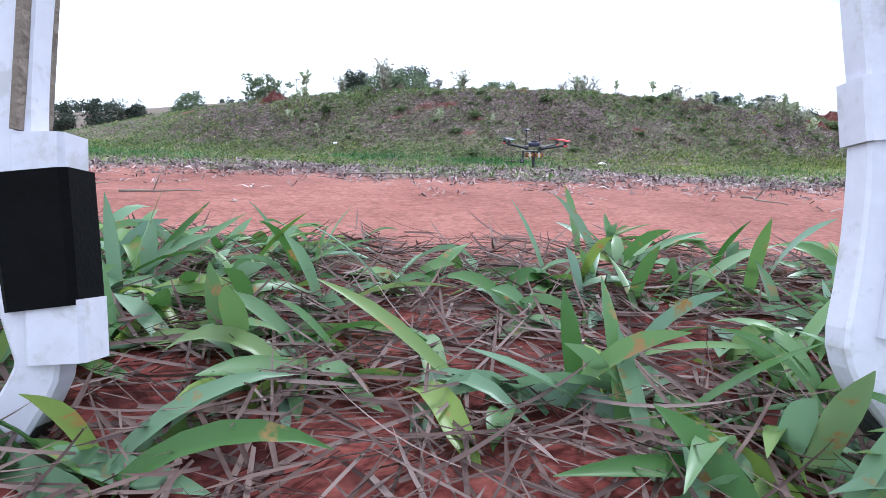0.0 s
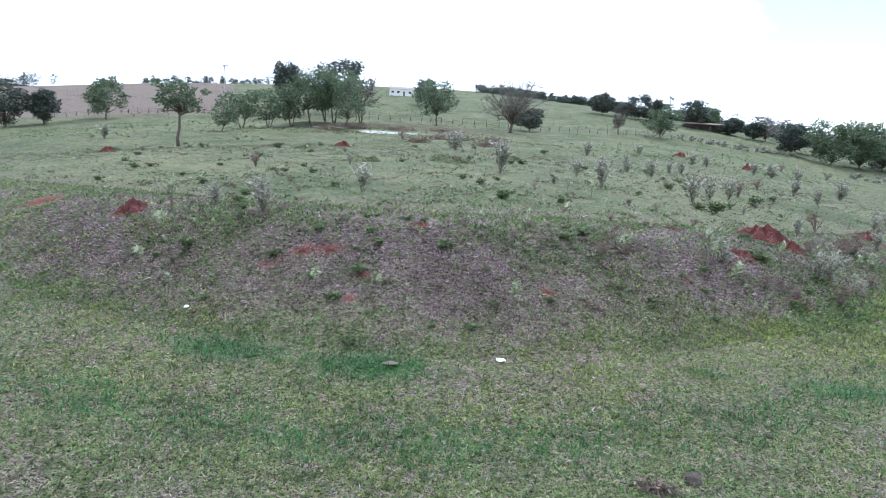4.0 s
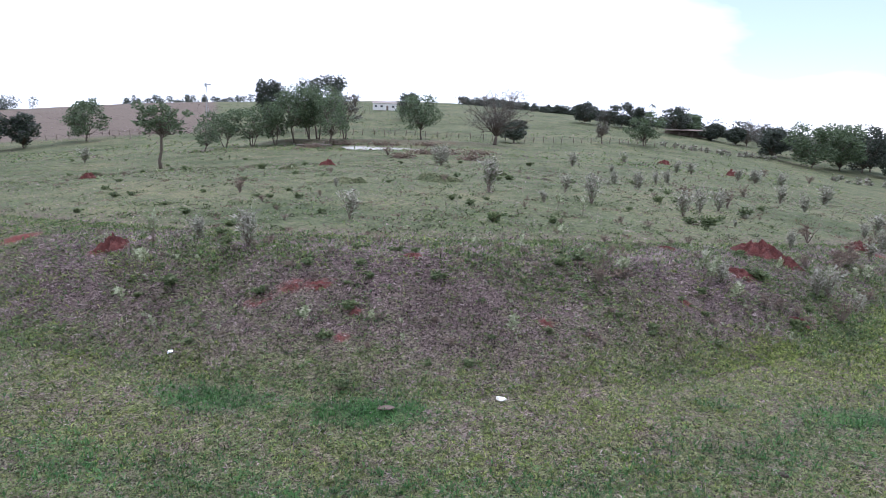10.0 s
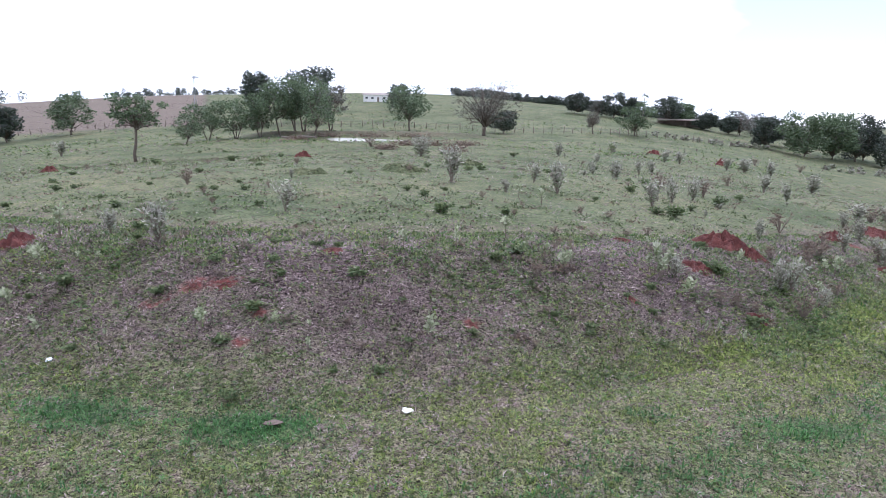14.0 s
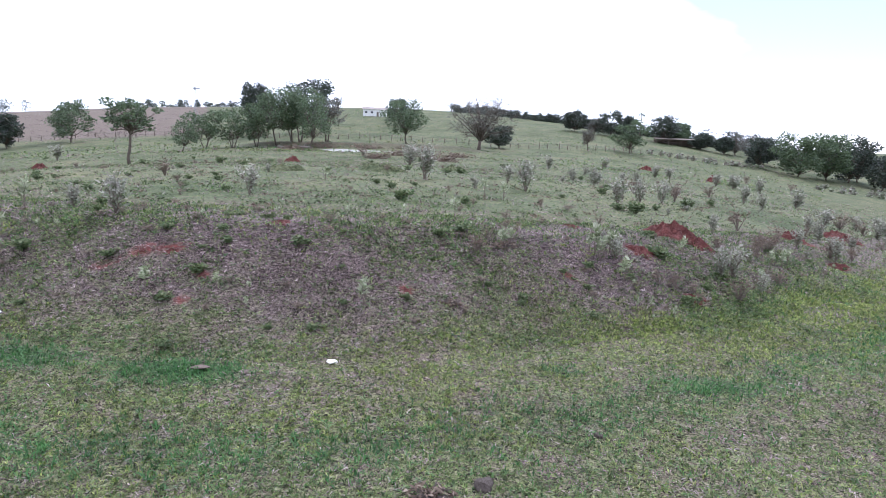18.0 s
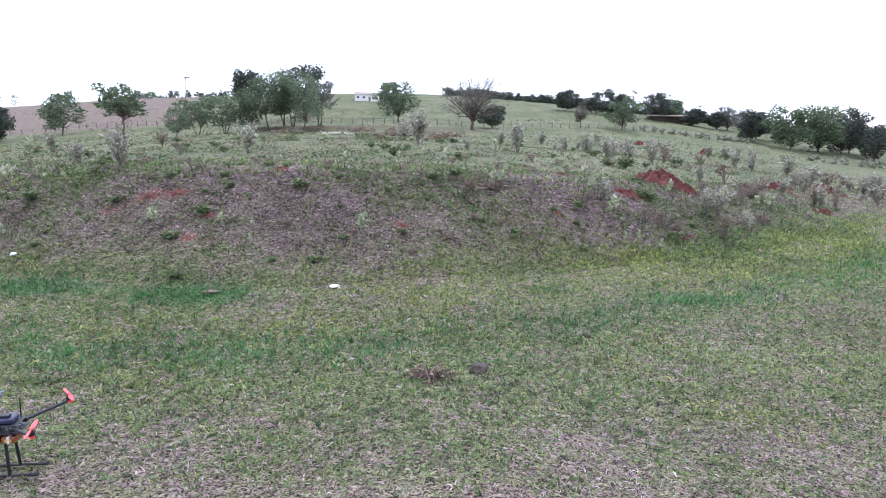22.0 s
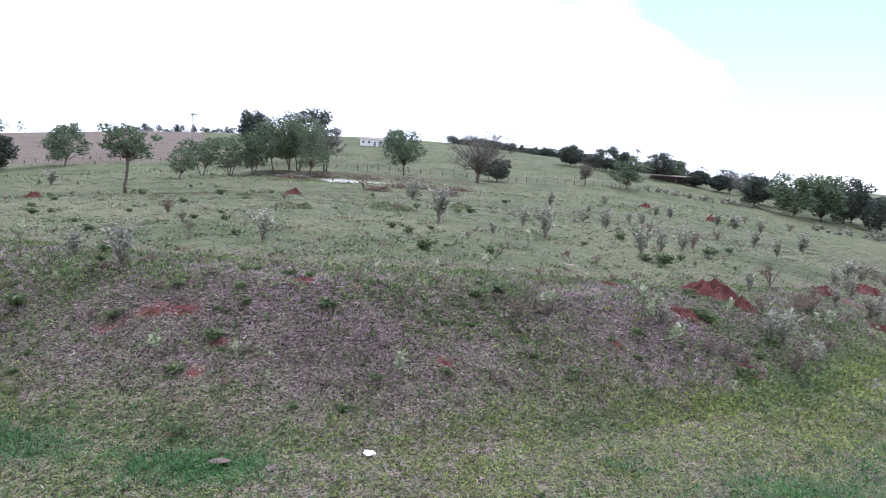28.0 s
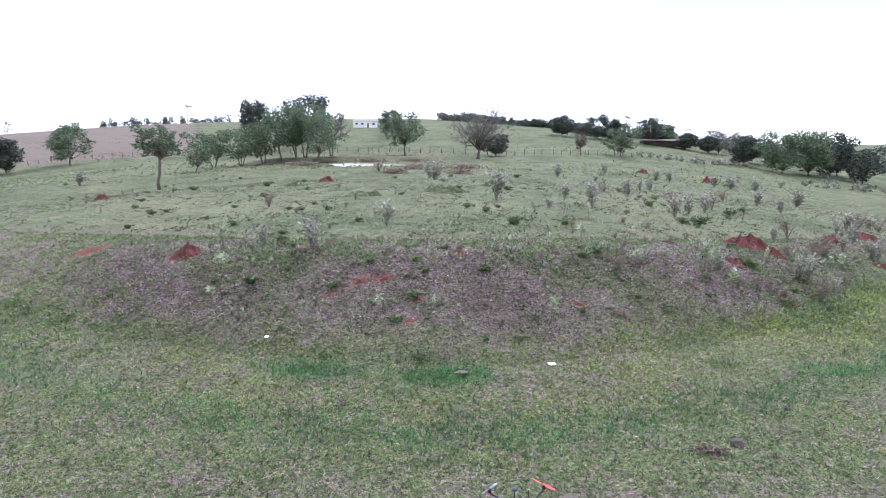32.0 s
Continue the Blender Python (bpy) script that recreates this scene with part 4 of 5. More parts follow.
# ---------------------------------------------------------------- bushes and weeds
def weed(name, m, kind, seed, label, category="weed", group=""):
    """kind 0: upright leafy bush; 1: pale single-stalked weed; 2: low clump; 3: dry twiggy bush. About one metre high."""
    rng = np.random.default_rng(seed)
    t = thing(name, m, label, category, group)
    stems, centres, count = [], [], (9, 3, 12, 16)[kind]
    for k in range(count):
        a, out = rng.uniform(0, 6.28), rng.uniform(0.05, (0.38, 0.10, 0.55, 0.6)[kind])
        h = rng.uniform(0.55, 1.0) * (1, 1, 0.6, 0.9)[kind]
        end = np.array((math.cos(a) * out, math.sin(a) * out, h))
        mid = end * (0.45, 0.45, 0.55) + rng.normal(0, 0.03, 3)
        stems.append(tube([(0, 0, -0.02), mid, end], [0.018, 0.012, 0.004], 4))
        for q in range((30, 14, 17, 5)[kind]):
            w = rng.uniform((0.0, 0.2, 0.0, 0.3)[kind], 1.0)
            p = mid * (1 - w) * (0.35 + 0.65 * w if kind != 1 else 1) + end * w + rng.normal(0, (0.07, 0.03, 0.08, 0.06)[kind], 3)
            p[2] = max(p[2], 0.03)
            centres.append(p)
        if kind == 3:
            for q in range(3):
                o = mid + (end - mid) * rng.uniform(0, 0.8)
                stems.append(tube([o, o + rng.normal(0, 0.16, 3)], [0.008, 0.003], 3))
    v, f = join(stems)
    part("stalk", mesh("stalk", v, f, OLD_WOOD), OLD_WOOD, t)
    leaf = (LEAF_WEED, LEAF_PALE, LEAF_LOW, LEAF_DRY)[kind]
    c, long, broad = np.array(centres), (0.13, 0.22, 0.20, 0.12)[kind], (0.055, 0.095, 0.10, 0.05)[kind]
    if kind == 0:
        # silvery young leaves over the darker old ones
        young = c[:, 2] + rng.normal(0, 0.12, len(c)) > 0.50
        v, f = leaf_quads(rng, c[young], long, broad, 0.9)
        part("young_foliage", mesh("young_foliage", v, f, LEAF_SILVER), LEAF_SILVER, t, "silvery young leaves")
        c = c[~young]
    v, f = leaf_quads(rng, c, long, broad, 0.8)
    part("foliage", mesh("foliage", v, f, leaf), leaf, t)
    return t


rng = np.random.default_rng(2024)
WEED_NAMES = ("bush", "pale_weed", "low_weed", "dry_bush")
WEED_LABELS = ("grey-green leafy pasture bush on the turf", "pale broad-leaved weed on a single stalk", "low dark green weed clump in the turf", "dry brown twiggy bush on the bank")
PLATEAU, BANK = "bushes scattered over the pasture", "weeds on the bank"
protos = {}


def plant(kind, x, y, h, group, wide=1.0):
    variant = int(rng.integers(3))
    m = on_ground(x, y, rng.uniform(0, 360), 1.0, 0.01) @ Matrix.Diagonal((h * wide, h * wide, h, 1))
    if (kind, variant) not in protos:
        protos[kind, variant] = weed(WEED_NAMES[kind], m, kind, 100 + kind * 10 + variant, WEED_LABELS[kind], "bush" if kind in (0, 3) else "weed", group)
        protos[kind, variant].scale = (1, 1, 1)
        protos[kind, variant].matrix_basis = m
    else:
        src = protos[kind, variant]
        keep = src.matrix_basis.copy()
        src.matrix_basis = Matrix.Identity(4)
        ob = copy_thing(src, m)
        src.matrix_basis = keep
        ob["group"] = group


PASTURE_WEST = ((0, -42.1, 81, 1.95), (2, -18.8, 110.9, 0.82), (2, -18, 49.6, 0.65), (2, -12.7, 26.3, 0.4), (2, -12.1, 26.6, 0.29), (2, -11.7, 48.1, 0.67), (2, -9, 22.4, 0.23), (3, -7.2, 26, 0.84), (2, -7, 37.3, 0.33), (1, -6.37, 14.95, 0.89), (0, -5.29, 15.15, 0.66), (2, -5.02, 17.08, 0.25), (2, -4.81, 15.62, 0.32), (2, -4.5, 20.8, 0.24), (0, -3.65, 13.98, 0.96), (3, -3.6, 81.2, 1.43), (2, -3.3, 16.31, 0.15), (0, -3.3, 27.9, 0.44), (2, -2.67, 19.19, 0.27), (0, -1.6, 18.15, 0.94), (1, -0.2, 24.3, 0.58), (3, 1.9, 31.9, 0.49), (2, 1.9, 24, 0.33))
PASTURE_MIDDLE = ((0, 2.4, 66.9, 1.95), (2, 2.5, 22.5, 0.36), (0, 2.6, 61.7, 1.95), (2, 2.99, 18.56, 0.54), (0, 3.8, 27.8, 1.63), (2, 5.08, 19.27, 0.38), (0, 5.9, 25.2, 0.53), (1, 6.1, 23.3, 0.65), (1, 6.6, 21.3, 0.66), (0, 8, 30.4, 0.96), (0, 8.2, 26, 1.37), (2, 9.6, 25.1, 0.25), (2, 11.8, 22.3, 0.63), (0, 12, 25.2, 1.1), (2, 12.8, 30.2, 0.51), (2, 13.2, 72.2, 0.67), (0, 13.8, 27.5, 1.05), (0, 14.4, 42.9, 0.94), (0, 15, 39.5, 1.17), (0, 15.5, 29.2, 1.13), (3, 15.7, 34, 1), (3, 15.8, 22.2, 0.95), (2, 16.2, 28.1, 0.66))
PASTURE_EAST = ((0, 16.6, 44.5, 0.94), (3, 17.1, 31.6, 1.1), (2, 19.5, 32.5, 0.47), (3, 19.7, 24.1, 0.66), (0, 20, 79.2, 1.67), (0, 21.5, 53.9, 1.21), (0, 22, 27.6, 0.77), (0, 22.8, 71.8, 0.98), (0, 24.6, 59.1, 1.29), (0, 26, 39, 1.1), (3, 27.6, 50.1, 1.08), (0, 28.7, 46.6, 1.42), (1, 31.5, 94.7, 1.9), (0, 34.2, 102.5, 1.67), (0, 36.8, 87.1, 1.71), (0, 38.9, 87, 1.72), (0, 42.2, 61.8, 1.94), (0, 44.6, 84.8, 1.69), (0, 47, 84.7, 1.95), (0, 48.1, 86.3, 1.7), (0, 50.9, 84.8, 1.95), (3, 60.7, 107.5, 1.43), (3, 67.5, 105.2, 1.43))
BANK_WEST = ((1, -6.14, 13.37, 0.57), (1, -5.97, 12.09, 0.65), (1, -5.88, 13.13, 0.73), (1, -5.19, 13.43, 0.28), (2, -5.11, 12.64, 0.4), (1, -5, 11.29, 0.4), (1, -4.65, 13.23, 0.3), (1, -3.43, 10.78, 0.26), (3, -3.19, 14.43, 0.28), (2, -2.85, 11.82, 0.26), (2, -1.94, 12.59, 0.26), (1, -1.68, 10.75, 0.56), (1, -1.37, 13.2, 0.28), (2, -1.28, 10.5, 0.26), (2, -0.85, 11.27, 0.32), (2, -0.75, 9.26, 0.26), (2, -0.71, 12.54, 0.21), (1, -0.34, 10.85, 0.33))
BANK_MIDDLE = ((1, 0.18, 13.88, 0.33), (1, 0.27, 10.93, 0.25), (1, 0.31, 10.5, 0.27), (2, 1.04, 12.12, 0.3), (1, 1.97, 13.31, 0.49), (2, 2.15, 10.8, 0.17), (1, 2.55, 10.63, 0.62), (1, 3.2, 13.99, 0.47), (2, 4.06, 13.44, 0.3), (1, 4.51, 15.21, 0.67), (3, 4.56, 10.92, 0.22), (2, 4.59, 13.89, 0.35), (3, 4.92, 12.91, 0.43), (3, 5.01, 13.05, 0.37), (2, 5.1, 11.78, 0.19), (3, 5.21, 13.62, 0.32), (1, 5.52, 13.18, 0.52), (1, 5.57, 13.25, 0.57), (1, 5.78, 13.49, 0.42))
BANK_CREST = ((2, 5.78, 11.54, 0.19), (2, 5.86, 11.72, 0.21), (3, 6.2, 15.26, 0.24), (2, 6.95, 12.91, 0.17), (3, 7.09, 16.45, 0.26), (2, 7.72, 13.47, 0.27), (1, 7.85, 14.09, 0.52), (1, 7.97, 14, 0.78), (1, 8.24, 14.12, 0.53), (3, 8.33, 17.25, 0.28), (1, 8.44, 14.35, 0.72), (1, 8.6, 12.38, 0.26), (2, 8.84, 13.7, 0.19), (1, 8.85, 12.02, 0.2), (1, 8.99, 12.56, 0.29), (3, 9.17, 17.87, 0.36), (1, 9.46, 12.33, 0.29), (2, 10.14, 15.21, 0.46))
BANK_EAST = ((2, 10.14, 13.28, 0.37), (3, 10.48, 13.45, 0.42), (1, 10.96, 15.74, 0.56), (2, 11.08, 14.32, 0.25), (2, 11.2, 22.6, 0.44), (3, 11.86, 14.09, 0.76), (0, 11.93, 15.35, 0.74), (0, 12.3, 15.46, 0.89), (1, 12.82, 16.21, 0.77), (1, 13.29, 15.69, 0.32), (0, 13.71, 19.84, 0.7), (3, 14.98, 19.21, 0.51), (1, 15.01, 17.71, 0.62), (3, 15.17, 18.83, 0.76), (3, 16.6, 20.9, 0.66), (0, 18.25, 19.95, 0.9), (3, 18.3, 20.3, 0.76), (0, 20.1, 23.8, 0.9), (0, 21.2, 23.3, 0.6))
for kind, x, y, h in PASTURE_WEST + PASTURE_MIDDLE + PASTURE_EAST:
    plant(kind, x, y, h, PLATEAU, (1.0, 0.9, 1.3, 1.1)[kind] * (1.0 if y < 60 else 1.3))
for kind, x, y, h in BANK_WEST + BANK_MIDDLE + BANK_CREST + BANK_EAST:
    plant(kind, x, y, h, BANK, (0.9, 0.8, 1.4, 1.0)[kind])
# smaller plants strewn over the pasture and the bank
for k in range(170):
    y = 16 + 62 * rng.uniform(0, 1) ** 1.4
    x = rng.uniform(-0.62, 0.75) * (y + 2)
    kind = int(rng.choice((0, 1, 2, 3, 3) if x > 0.15 * y else (2, 2, 1, 3)))
    plant(kind, x, y + float(bow(x)) * 0.3, rng.uniform(0.12, 0.34) * (1.5 if y > 32 else 1.0), PLATEAU, (1.2, 0.9, 1.5, 1.2)[kind])
for k in range(70):
    x = rng.uniform(-12, 20)
    plant(int(rng.choice((1, 2, 2, 3))), x, float(bow(x)) + rng.uniform(9.6, 14.2), rng.uniform(0.10, 0.24), BANK, 1.3)
for k in range(120):
    x = rng.uniform(-7, 17)
    plant(int(rng.choice((2, 3, 3, 3))), x, float(bow(x)) + rng.uniform(9.8, 13.8), rng.uniform(0.09, 0.19), BANK, 1.7)
for k in range(22):
    x = rng.uniform(-10, 6)
    plant(int(rng.choice((1, 2, 3, 3))), x, float(bow(x)) + rng.uniform(13.0, 14.6), rng.uniform(0.14, 0.30), BANK, 1.2)
for k in range(30):
    x = rng.uniform(8, 26)
    plant(int(rng.choice((0, 1, 3, 3))), x, float(bow(x)) + rng.uniform(10.2, 14.0), rng.uniform(0.25, 0.65), BANK, 1.1)
for k in range(22):
    x = rng.uniform(22, 38)
    plant(int(rng.choice((0, 3, 0))), x, float(bow(x)) + rng.uniform(10.5, 17), rng.uniform(0.6, 1.2), BANK, 1.2)


# ---------------------------------------------------------------- earth mounds and litter
def earth_mound(x, y, w, h, seed, label, mat=SOIL, name="earth_mound"):
    rs = np.random.default_rng(seed)
    verts, faces, n, m = [], [], 30, 12
    for i in range(m + 1):
        for k in range(n):
            a, r = 2 * math.pi * k / n, i / m
            px, py = w / 2 * r * math.cos(a), w * 0.36 * r * math.sin(a)
            z = h * (1 - r ** 2.2) * (0.85 + 0.15 * math.sin(2.3 * a + seed)) + noise.noise((px * 5 / w + seed, py * 5 / w, 0)) * 0.5 * h * (1 - r * r) + noise.noise((px * 13 / w, py * 13 / w, seed)) * 0.5 * h * (1 - r ** 4)
            rag = 1 + 0.20 * math.sin(3 * a + seed) + 0.16 * math.sin(5 * a + 2 * seed) + 0.12 * math.sin(8 * a + 3 * seed)
            verts.append((px * rag, py * rag, z - 0.04 * h + ground_at(x + px, y + py) - ground_at(x, y)))
    for i in range(m):
        for k in range(n):
            j = (k + 1) % n
            faces.append((i * n + k, i * n + j, (i + 1) * n + j, (i + 1) * n + k))
    ob = new(name, mesh(name, verts, faces, mat))
    ob.location = (x, y, ground_at(x, y) - 0.02)
    tagged(ob, label, "mound", "earth mounds")


EARTH = "bare mound of crumbly red earth on the pasture"
for x, y, w, h in ((-7.4, 14.9, 0.85, 0.30), (11.3, 17.6, 1.5, 0.45), (11.9, 17.0, 0.9, 0.25), (18.4, 22.8, 1.3, 0.35), (22.8, 26.6, 1.8, 0.4), (43.3, 108.5, 2.3, 0.7), (50.2, 97.8, 2.2, 0.9), (-22.6, 43.6, 1.1, 0.45), (-7.9, 56.8, 1.4, 0.5)):
    earth_mound(x, y, w, h, int(abs(x * 13) + y), EARTH)
for x, y, w, h in ((0.47, 13.05, 0.55, 0.07), (-1.55, 11.85, 0.34, 0.05), (-2.2, 11.88, 0.26, 0.04), (-0.72, 11.17, 0.30, 0.04), (-2.6, 11.64, 0.2, 0.03), (3.36, 11.2, 0.26, 0.035), (7.06, 12.94, 0.34, 0.04),
                   (9.54, 15.2, 0.8, 0.14), (8.0, 16.6, 0.6, 0.08), (10.46, 13.65, 0.7, 0.10), (18.1, 19.5, 0.8, 0.15)):
    earth_mound(x, y, w, h, int(abs(x * 19) + y * 3), "scar of bare dark red earth on the straw bank", name="earth_scar")
for x, y, w, h in ((-3.1, 30.3, 2.0, 0.30), (1.45, 32.4, 2.4, 0.36), (6, 44, 1.8, 0.4), (-9, 46, 1.6, 0.35)):
    earth_mound(x, y, w, h, int(abs(x * 17) + y), "low grassy old anthill on the pasture", GROUND)


def lump(name, x, y, size, mat, label, category, seed, flat=0.5, group="", lift=0.0, jag=0.35):
    bm = bmesh.new()
    bmesh.ops.create_icosphere(bm, subdivisions=2, radius=0.5)
    for v in bm.verts:
        k = 1 + jag * noise.noise(v.co * 2.2 + Vector((seed, 0, 0)))
        v.co = Vector((v.co.x * k, v.co.y * k * 0.75, max(v.co.z * k * flat, -0.12)))
    me = bpy.data.meshes.new(name)
    bm.to_mesh(me)
    bm.free()
    me.materials.append(mat)
    ob = new(name, me)
    ob.matrix_basis = on_ground(x, y, seed * 47 % 360, size, -0.10 * size - lift)
    tagged(ob, label, category, group)


CHALK = grained("white_stone", (0.62, 0.58, 0.52), (0.85, 0.82, 0.77), 12, 0.8, bump=0.2)
DUNG = grained("dried_dung", (0.045, 0.032, 0.026), (0.13, 0.10, 0.085), 14, 0.95, bump=0.8, distance=0.02)
FOIL = grained("crushed_can_metal", (0.55, 0.56, 0.58), (0.80, 0.82, 0.85), 20, 0.25, 0.9, 0.4)
PEBBLE = grained("pale_pebble", (0.28, 0.16, 0.13), (0.46, 0.34, 0.30), 20, 0.8)
lump("white_stone", 2.14, 9.05, 0.20, CHALK, "white angular stone lying in short grass", "stone", 3, 0.40, jag=0.95)
lump("crushed_can", -4.28, 10.45, 0.16, FOIL, "crushed shiny metal can on the bank", "can", 5, 0.6)
for x, y, s, k in ((7.94, 41.3, 0.4, 7), (9.2, 42.1, 0.4, 8), (4.42, 5.45, 0.30, 9), (6.2, 6.9, 0.15, 10)):
    lump("dung_pat", x, y, s, DUNG, "dark dried dung pat on the turf", "dung", k, 0.5, "dung pats")
for k in range(46):
    x, y = rng.uniform(-3.2, 3.2), rng.uniform(-4.3, -3.0)
    lump("pebble", x, y, rng.uniform(0.006, 0.018), PEBBLE, "small pale pebble on the red track", "pebble", 20 + k, 0.6, "pebbles on the track")
lump("pebble", 1.50, 1.9, 0.07, CHALK, "small pale pebble in thin turf", "pebble", 90, 0.6)
lump("earth_clod", 0.62, -4.0, 0.035, DUNG, "small dark clod of earth on the red track", "clod", 95, 0.8)


def dry_leaf(x, y, size, turn):
    verts = []
    for i in range(7):
        q = i / 6
        w = math.sin(math.pi * min(1, q * 0.95 + 0.03)) * 0.28
        for s in (-1, 0, 1):
            verts.append(((q - 0.5), s * w, 0.10 * abs(s) * w * 4 + 0.25 * (q - 0.5) ** 2))
    faces = [(i * 3 + k, i * 3 + k + 1, i * 3 + k + 4, i * 3 + k + 3) for i in range(6) for k in range(2)]
    ob = new("dry_leaf", mesh("dry_leaf", verts, faces, DUNG_LEAF, True))
    ob.modifiers.new("thick", "SOLIDIFY").thickness = 0.03
    ob.matrix_basis = on_ground(x, y, turn, size, -0.02)
    tagged(ob, "large curled dead leaf in lush green grass", "leaf")


DUNG_LEAF = grained("dead_leaf", (0.075, 0.05, 0.042), (0.18, 0.13, 0.11), 9, 0.85)
dry_leaf(0.10, 8.53, 0.32, 10)
dry_leaf(0.85, 8.4, 0.16, 70)


def dead_shrub(x, y, size, seed):
    rs = np.random.default_rng(seed)
    t = thing("dead_shrub", on_ground(x, y, 0, 1, 0.01), "collapsed dead grey-brown shrub on the turf", "shrub", "dead shrubs")
    stems = []
    for k in range(26):
        a, L = rs.uniform(0, 6.28), rs.uniform(0.3, 0.6) * size
        d = np.array((math.cos(a), math.sin(a) * 0.7, rs.uniform(0.05, 0.5)))
        stems.append(tube([(0, 0, 0.01), d * L * 0.5 + (0, 0, 0.04), d * L * (1, 1, 0.6)], [0.011, 0.008, 0.003], 4))
    v, f = join(stems)
    part("stalk", mesh("stalk", v, f, DUNG), DUNG, t)
    c = rs.normal(size=(90, 3)) * (0.2 * size, 0.14 * size, 0.05 * size) + (0, 0, 0.08 * size)
    c[:, 2] = np.maximum(c[:, 2], 0.01)
    v, f = leaf_quads(rs, c, 0.09, 0.035)
    part("foliage", mesh("foliage", v, f, LEAF_DRY), LEAF_DRY, t)


dead_shrub(3.80, 5.12, 0.75, 3)
dead_shrub(4.25, 11.0, 0.4, 4)
dead_shrub(5.5, 13.3, 0.9, 5)


def twig(x, y, length, turn, seed, r=0.008):
    rs = np.random.default_rng(seed)
    t = thing("dry_twig", on_ground(x, y, turn, 1, 0.0), "thin dry bare twig lying on the ground", "twig", "dry twigs")
    pts, p = [], np.array((-length / 2, 0, 0.0))
    for k in range(6):
        wx, wy = p[0] * math.cos(radians(turn)) - p[1] * math.sin(radians(turn)), p[0] * math.sin(radians(turn)) + p[1] * math.cos(radians(turn))
        pts.append((p[0], p[1], ground_at(x + wx, y + wy) - ground_at(x, y) + 0.02))
        p = p + (length / 5, rs.normal(0, 0.07) * length, 0)
    v, f = tube(pts, np.linspace(r, r * 0.35, 6), 5)
    part("stem", mesh("stem", v, f, BARK_PALE, True), BARK_PALE, t)
    q = np.array(pts[2])
    v, f = tube([q, q + (0.12 * length, 0.13 * length, 0.04), q + (0.2 * length, 0.26 * length, 0.05)], [r * 0.6, r * 0.4, r * 0.2], 4)
    part("branch", mesh("branch", v, f, BARK_PALE, True), BARK_PALE, t)


for x, y, L, a in ((2.0, 9.45, 1.2, 12), (2.55, 9.3, 0.5, -40), (0.4, 10.3, 0.9, -35), (4.6, 13.2, 1.3, 55), (3.7, 13.2, 1.0, -30), (5.0, 10.6, 0.5, 80), (7.0, 13.2, 1.0, -40), (-0.8, 10.2, 0.8, 40), (1.3, 11.6, 0.9, 75), (1.2, 12.9, 0.8, -50),
                   (-0.9, -4.2, 0.16, 30), (0.9, -4.05, 0.2, 10), (1.3, -3.9, 0.25, -30), (-0.5, -3.6, 0.3, 20), (-1.1, -4.15, 0.12, 70), (0.4, -4.0, 0.14, -60), (0.95, -3.55, 0.22, -20)):
    twig(x, y, L, a, int(abs(x * 31 + y * 17)), 0.008 if y > 0 else 0.003)


# ---------------------------------------------------------------- the parked quadcopter
CARBON = grained("carbon_black", (0.006, 0.006, 0.009), (0.018, 0.018, 0.024), 30, 0.42, 0.0, 0.1, 0.002)
RED_PLASTIC = grained("red_propeller_plastic", (0.62, 0.045, 0.05), (0.80, 0.085, 0.09), 12, 0.35, bump=0.05)
GREY_PLASTIC = grained("grey_propeller_plastic", (0.09, 0.10, 0.13), (0.19, 0.20, 0.25), 12, 0.3, bump=0.05)
ORANGE = grained("orange_battery_wrap", (0.10, 0.030, 0.012), (0.20, 0.060, 0.018), 10, 0.5, bump=0.05)
WHITE_PLASTIC = grained("white_plastic", (0.52, 0.50, 0.57), (0.64, 0.62, 0.70), 14, 0.38, bump=0.05, distance=0.002, spots=(0.47, 0.45, 0.48))
BLUE_SHELL = grained("blue_grey_shell", (0.012, 0.012, 0.035), (0.055, 0.055, 0.11), 14, 0.3, bump=0.05)
BLACK_TAPE = grained("black_tape", (0.002, 0.002, 0.002), (0.005, 0.005, 0.006), 40, 0.75, bump=0.25, distance=0.002)
BLACK_RUBBER = grained("black_rubber", (0.012, 0.012, 0.012), (0.03, 0.03, 0.03), 40, 0.8, bump=0.3, distance=0.002)

BLACK_TAPE.node_tree.nodes["Principled BSDF"].inputs["Specular IOR Level"].default_value = 0.06


def disc(r, h, at, sides=20, r2=None):
    bm = bmesh.new()
    bmesh.ops.create_cone(bm, cap_ends=True, segments=sides, radius1=r, radius2=r if r2 is None else r2, depth=h)
    bmesh.ops.translate(bm, vec=at, verts=bm.verts)
    return bm


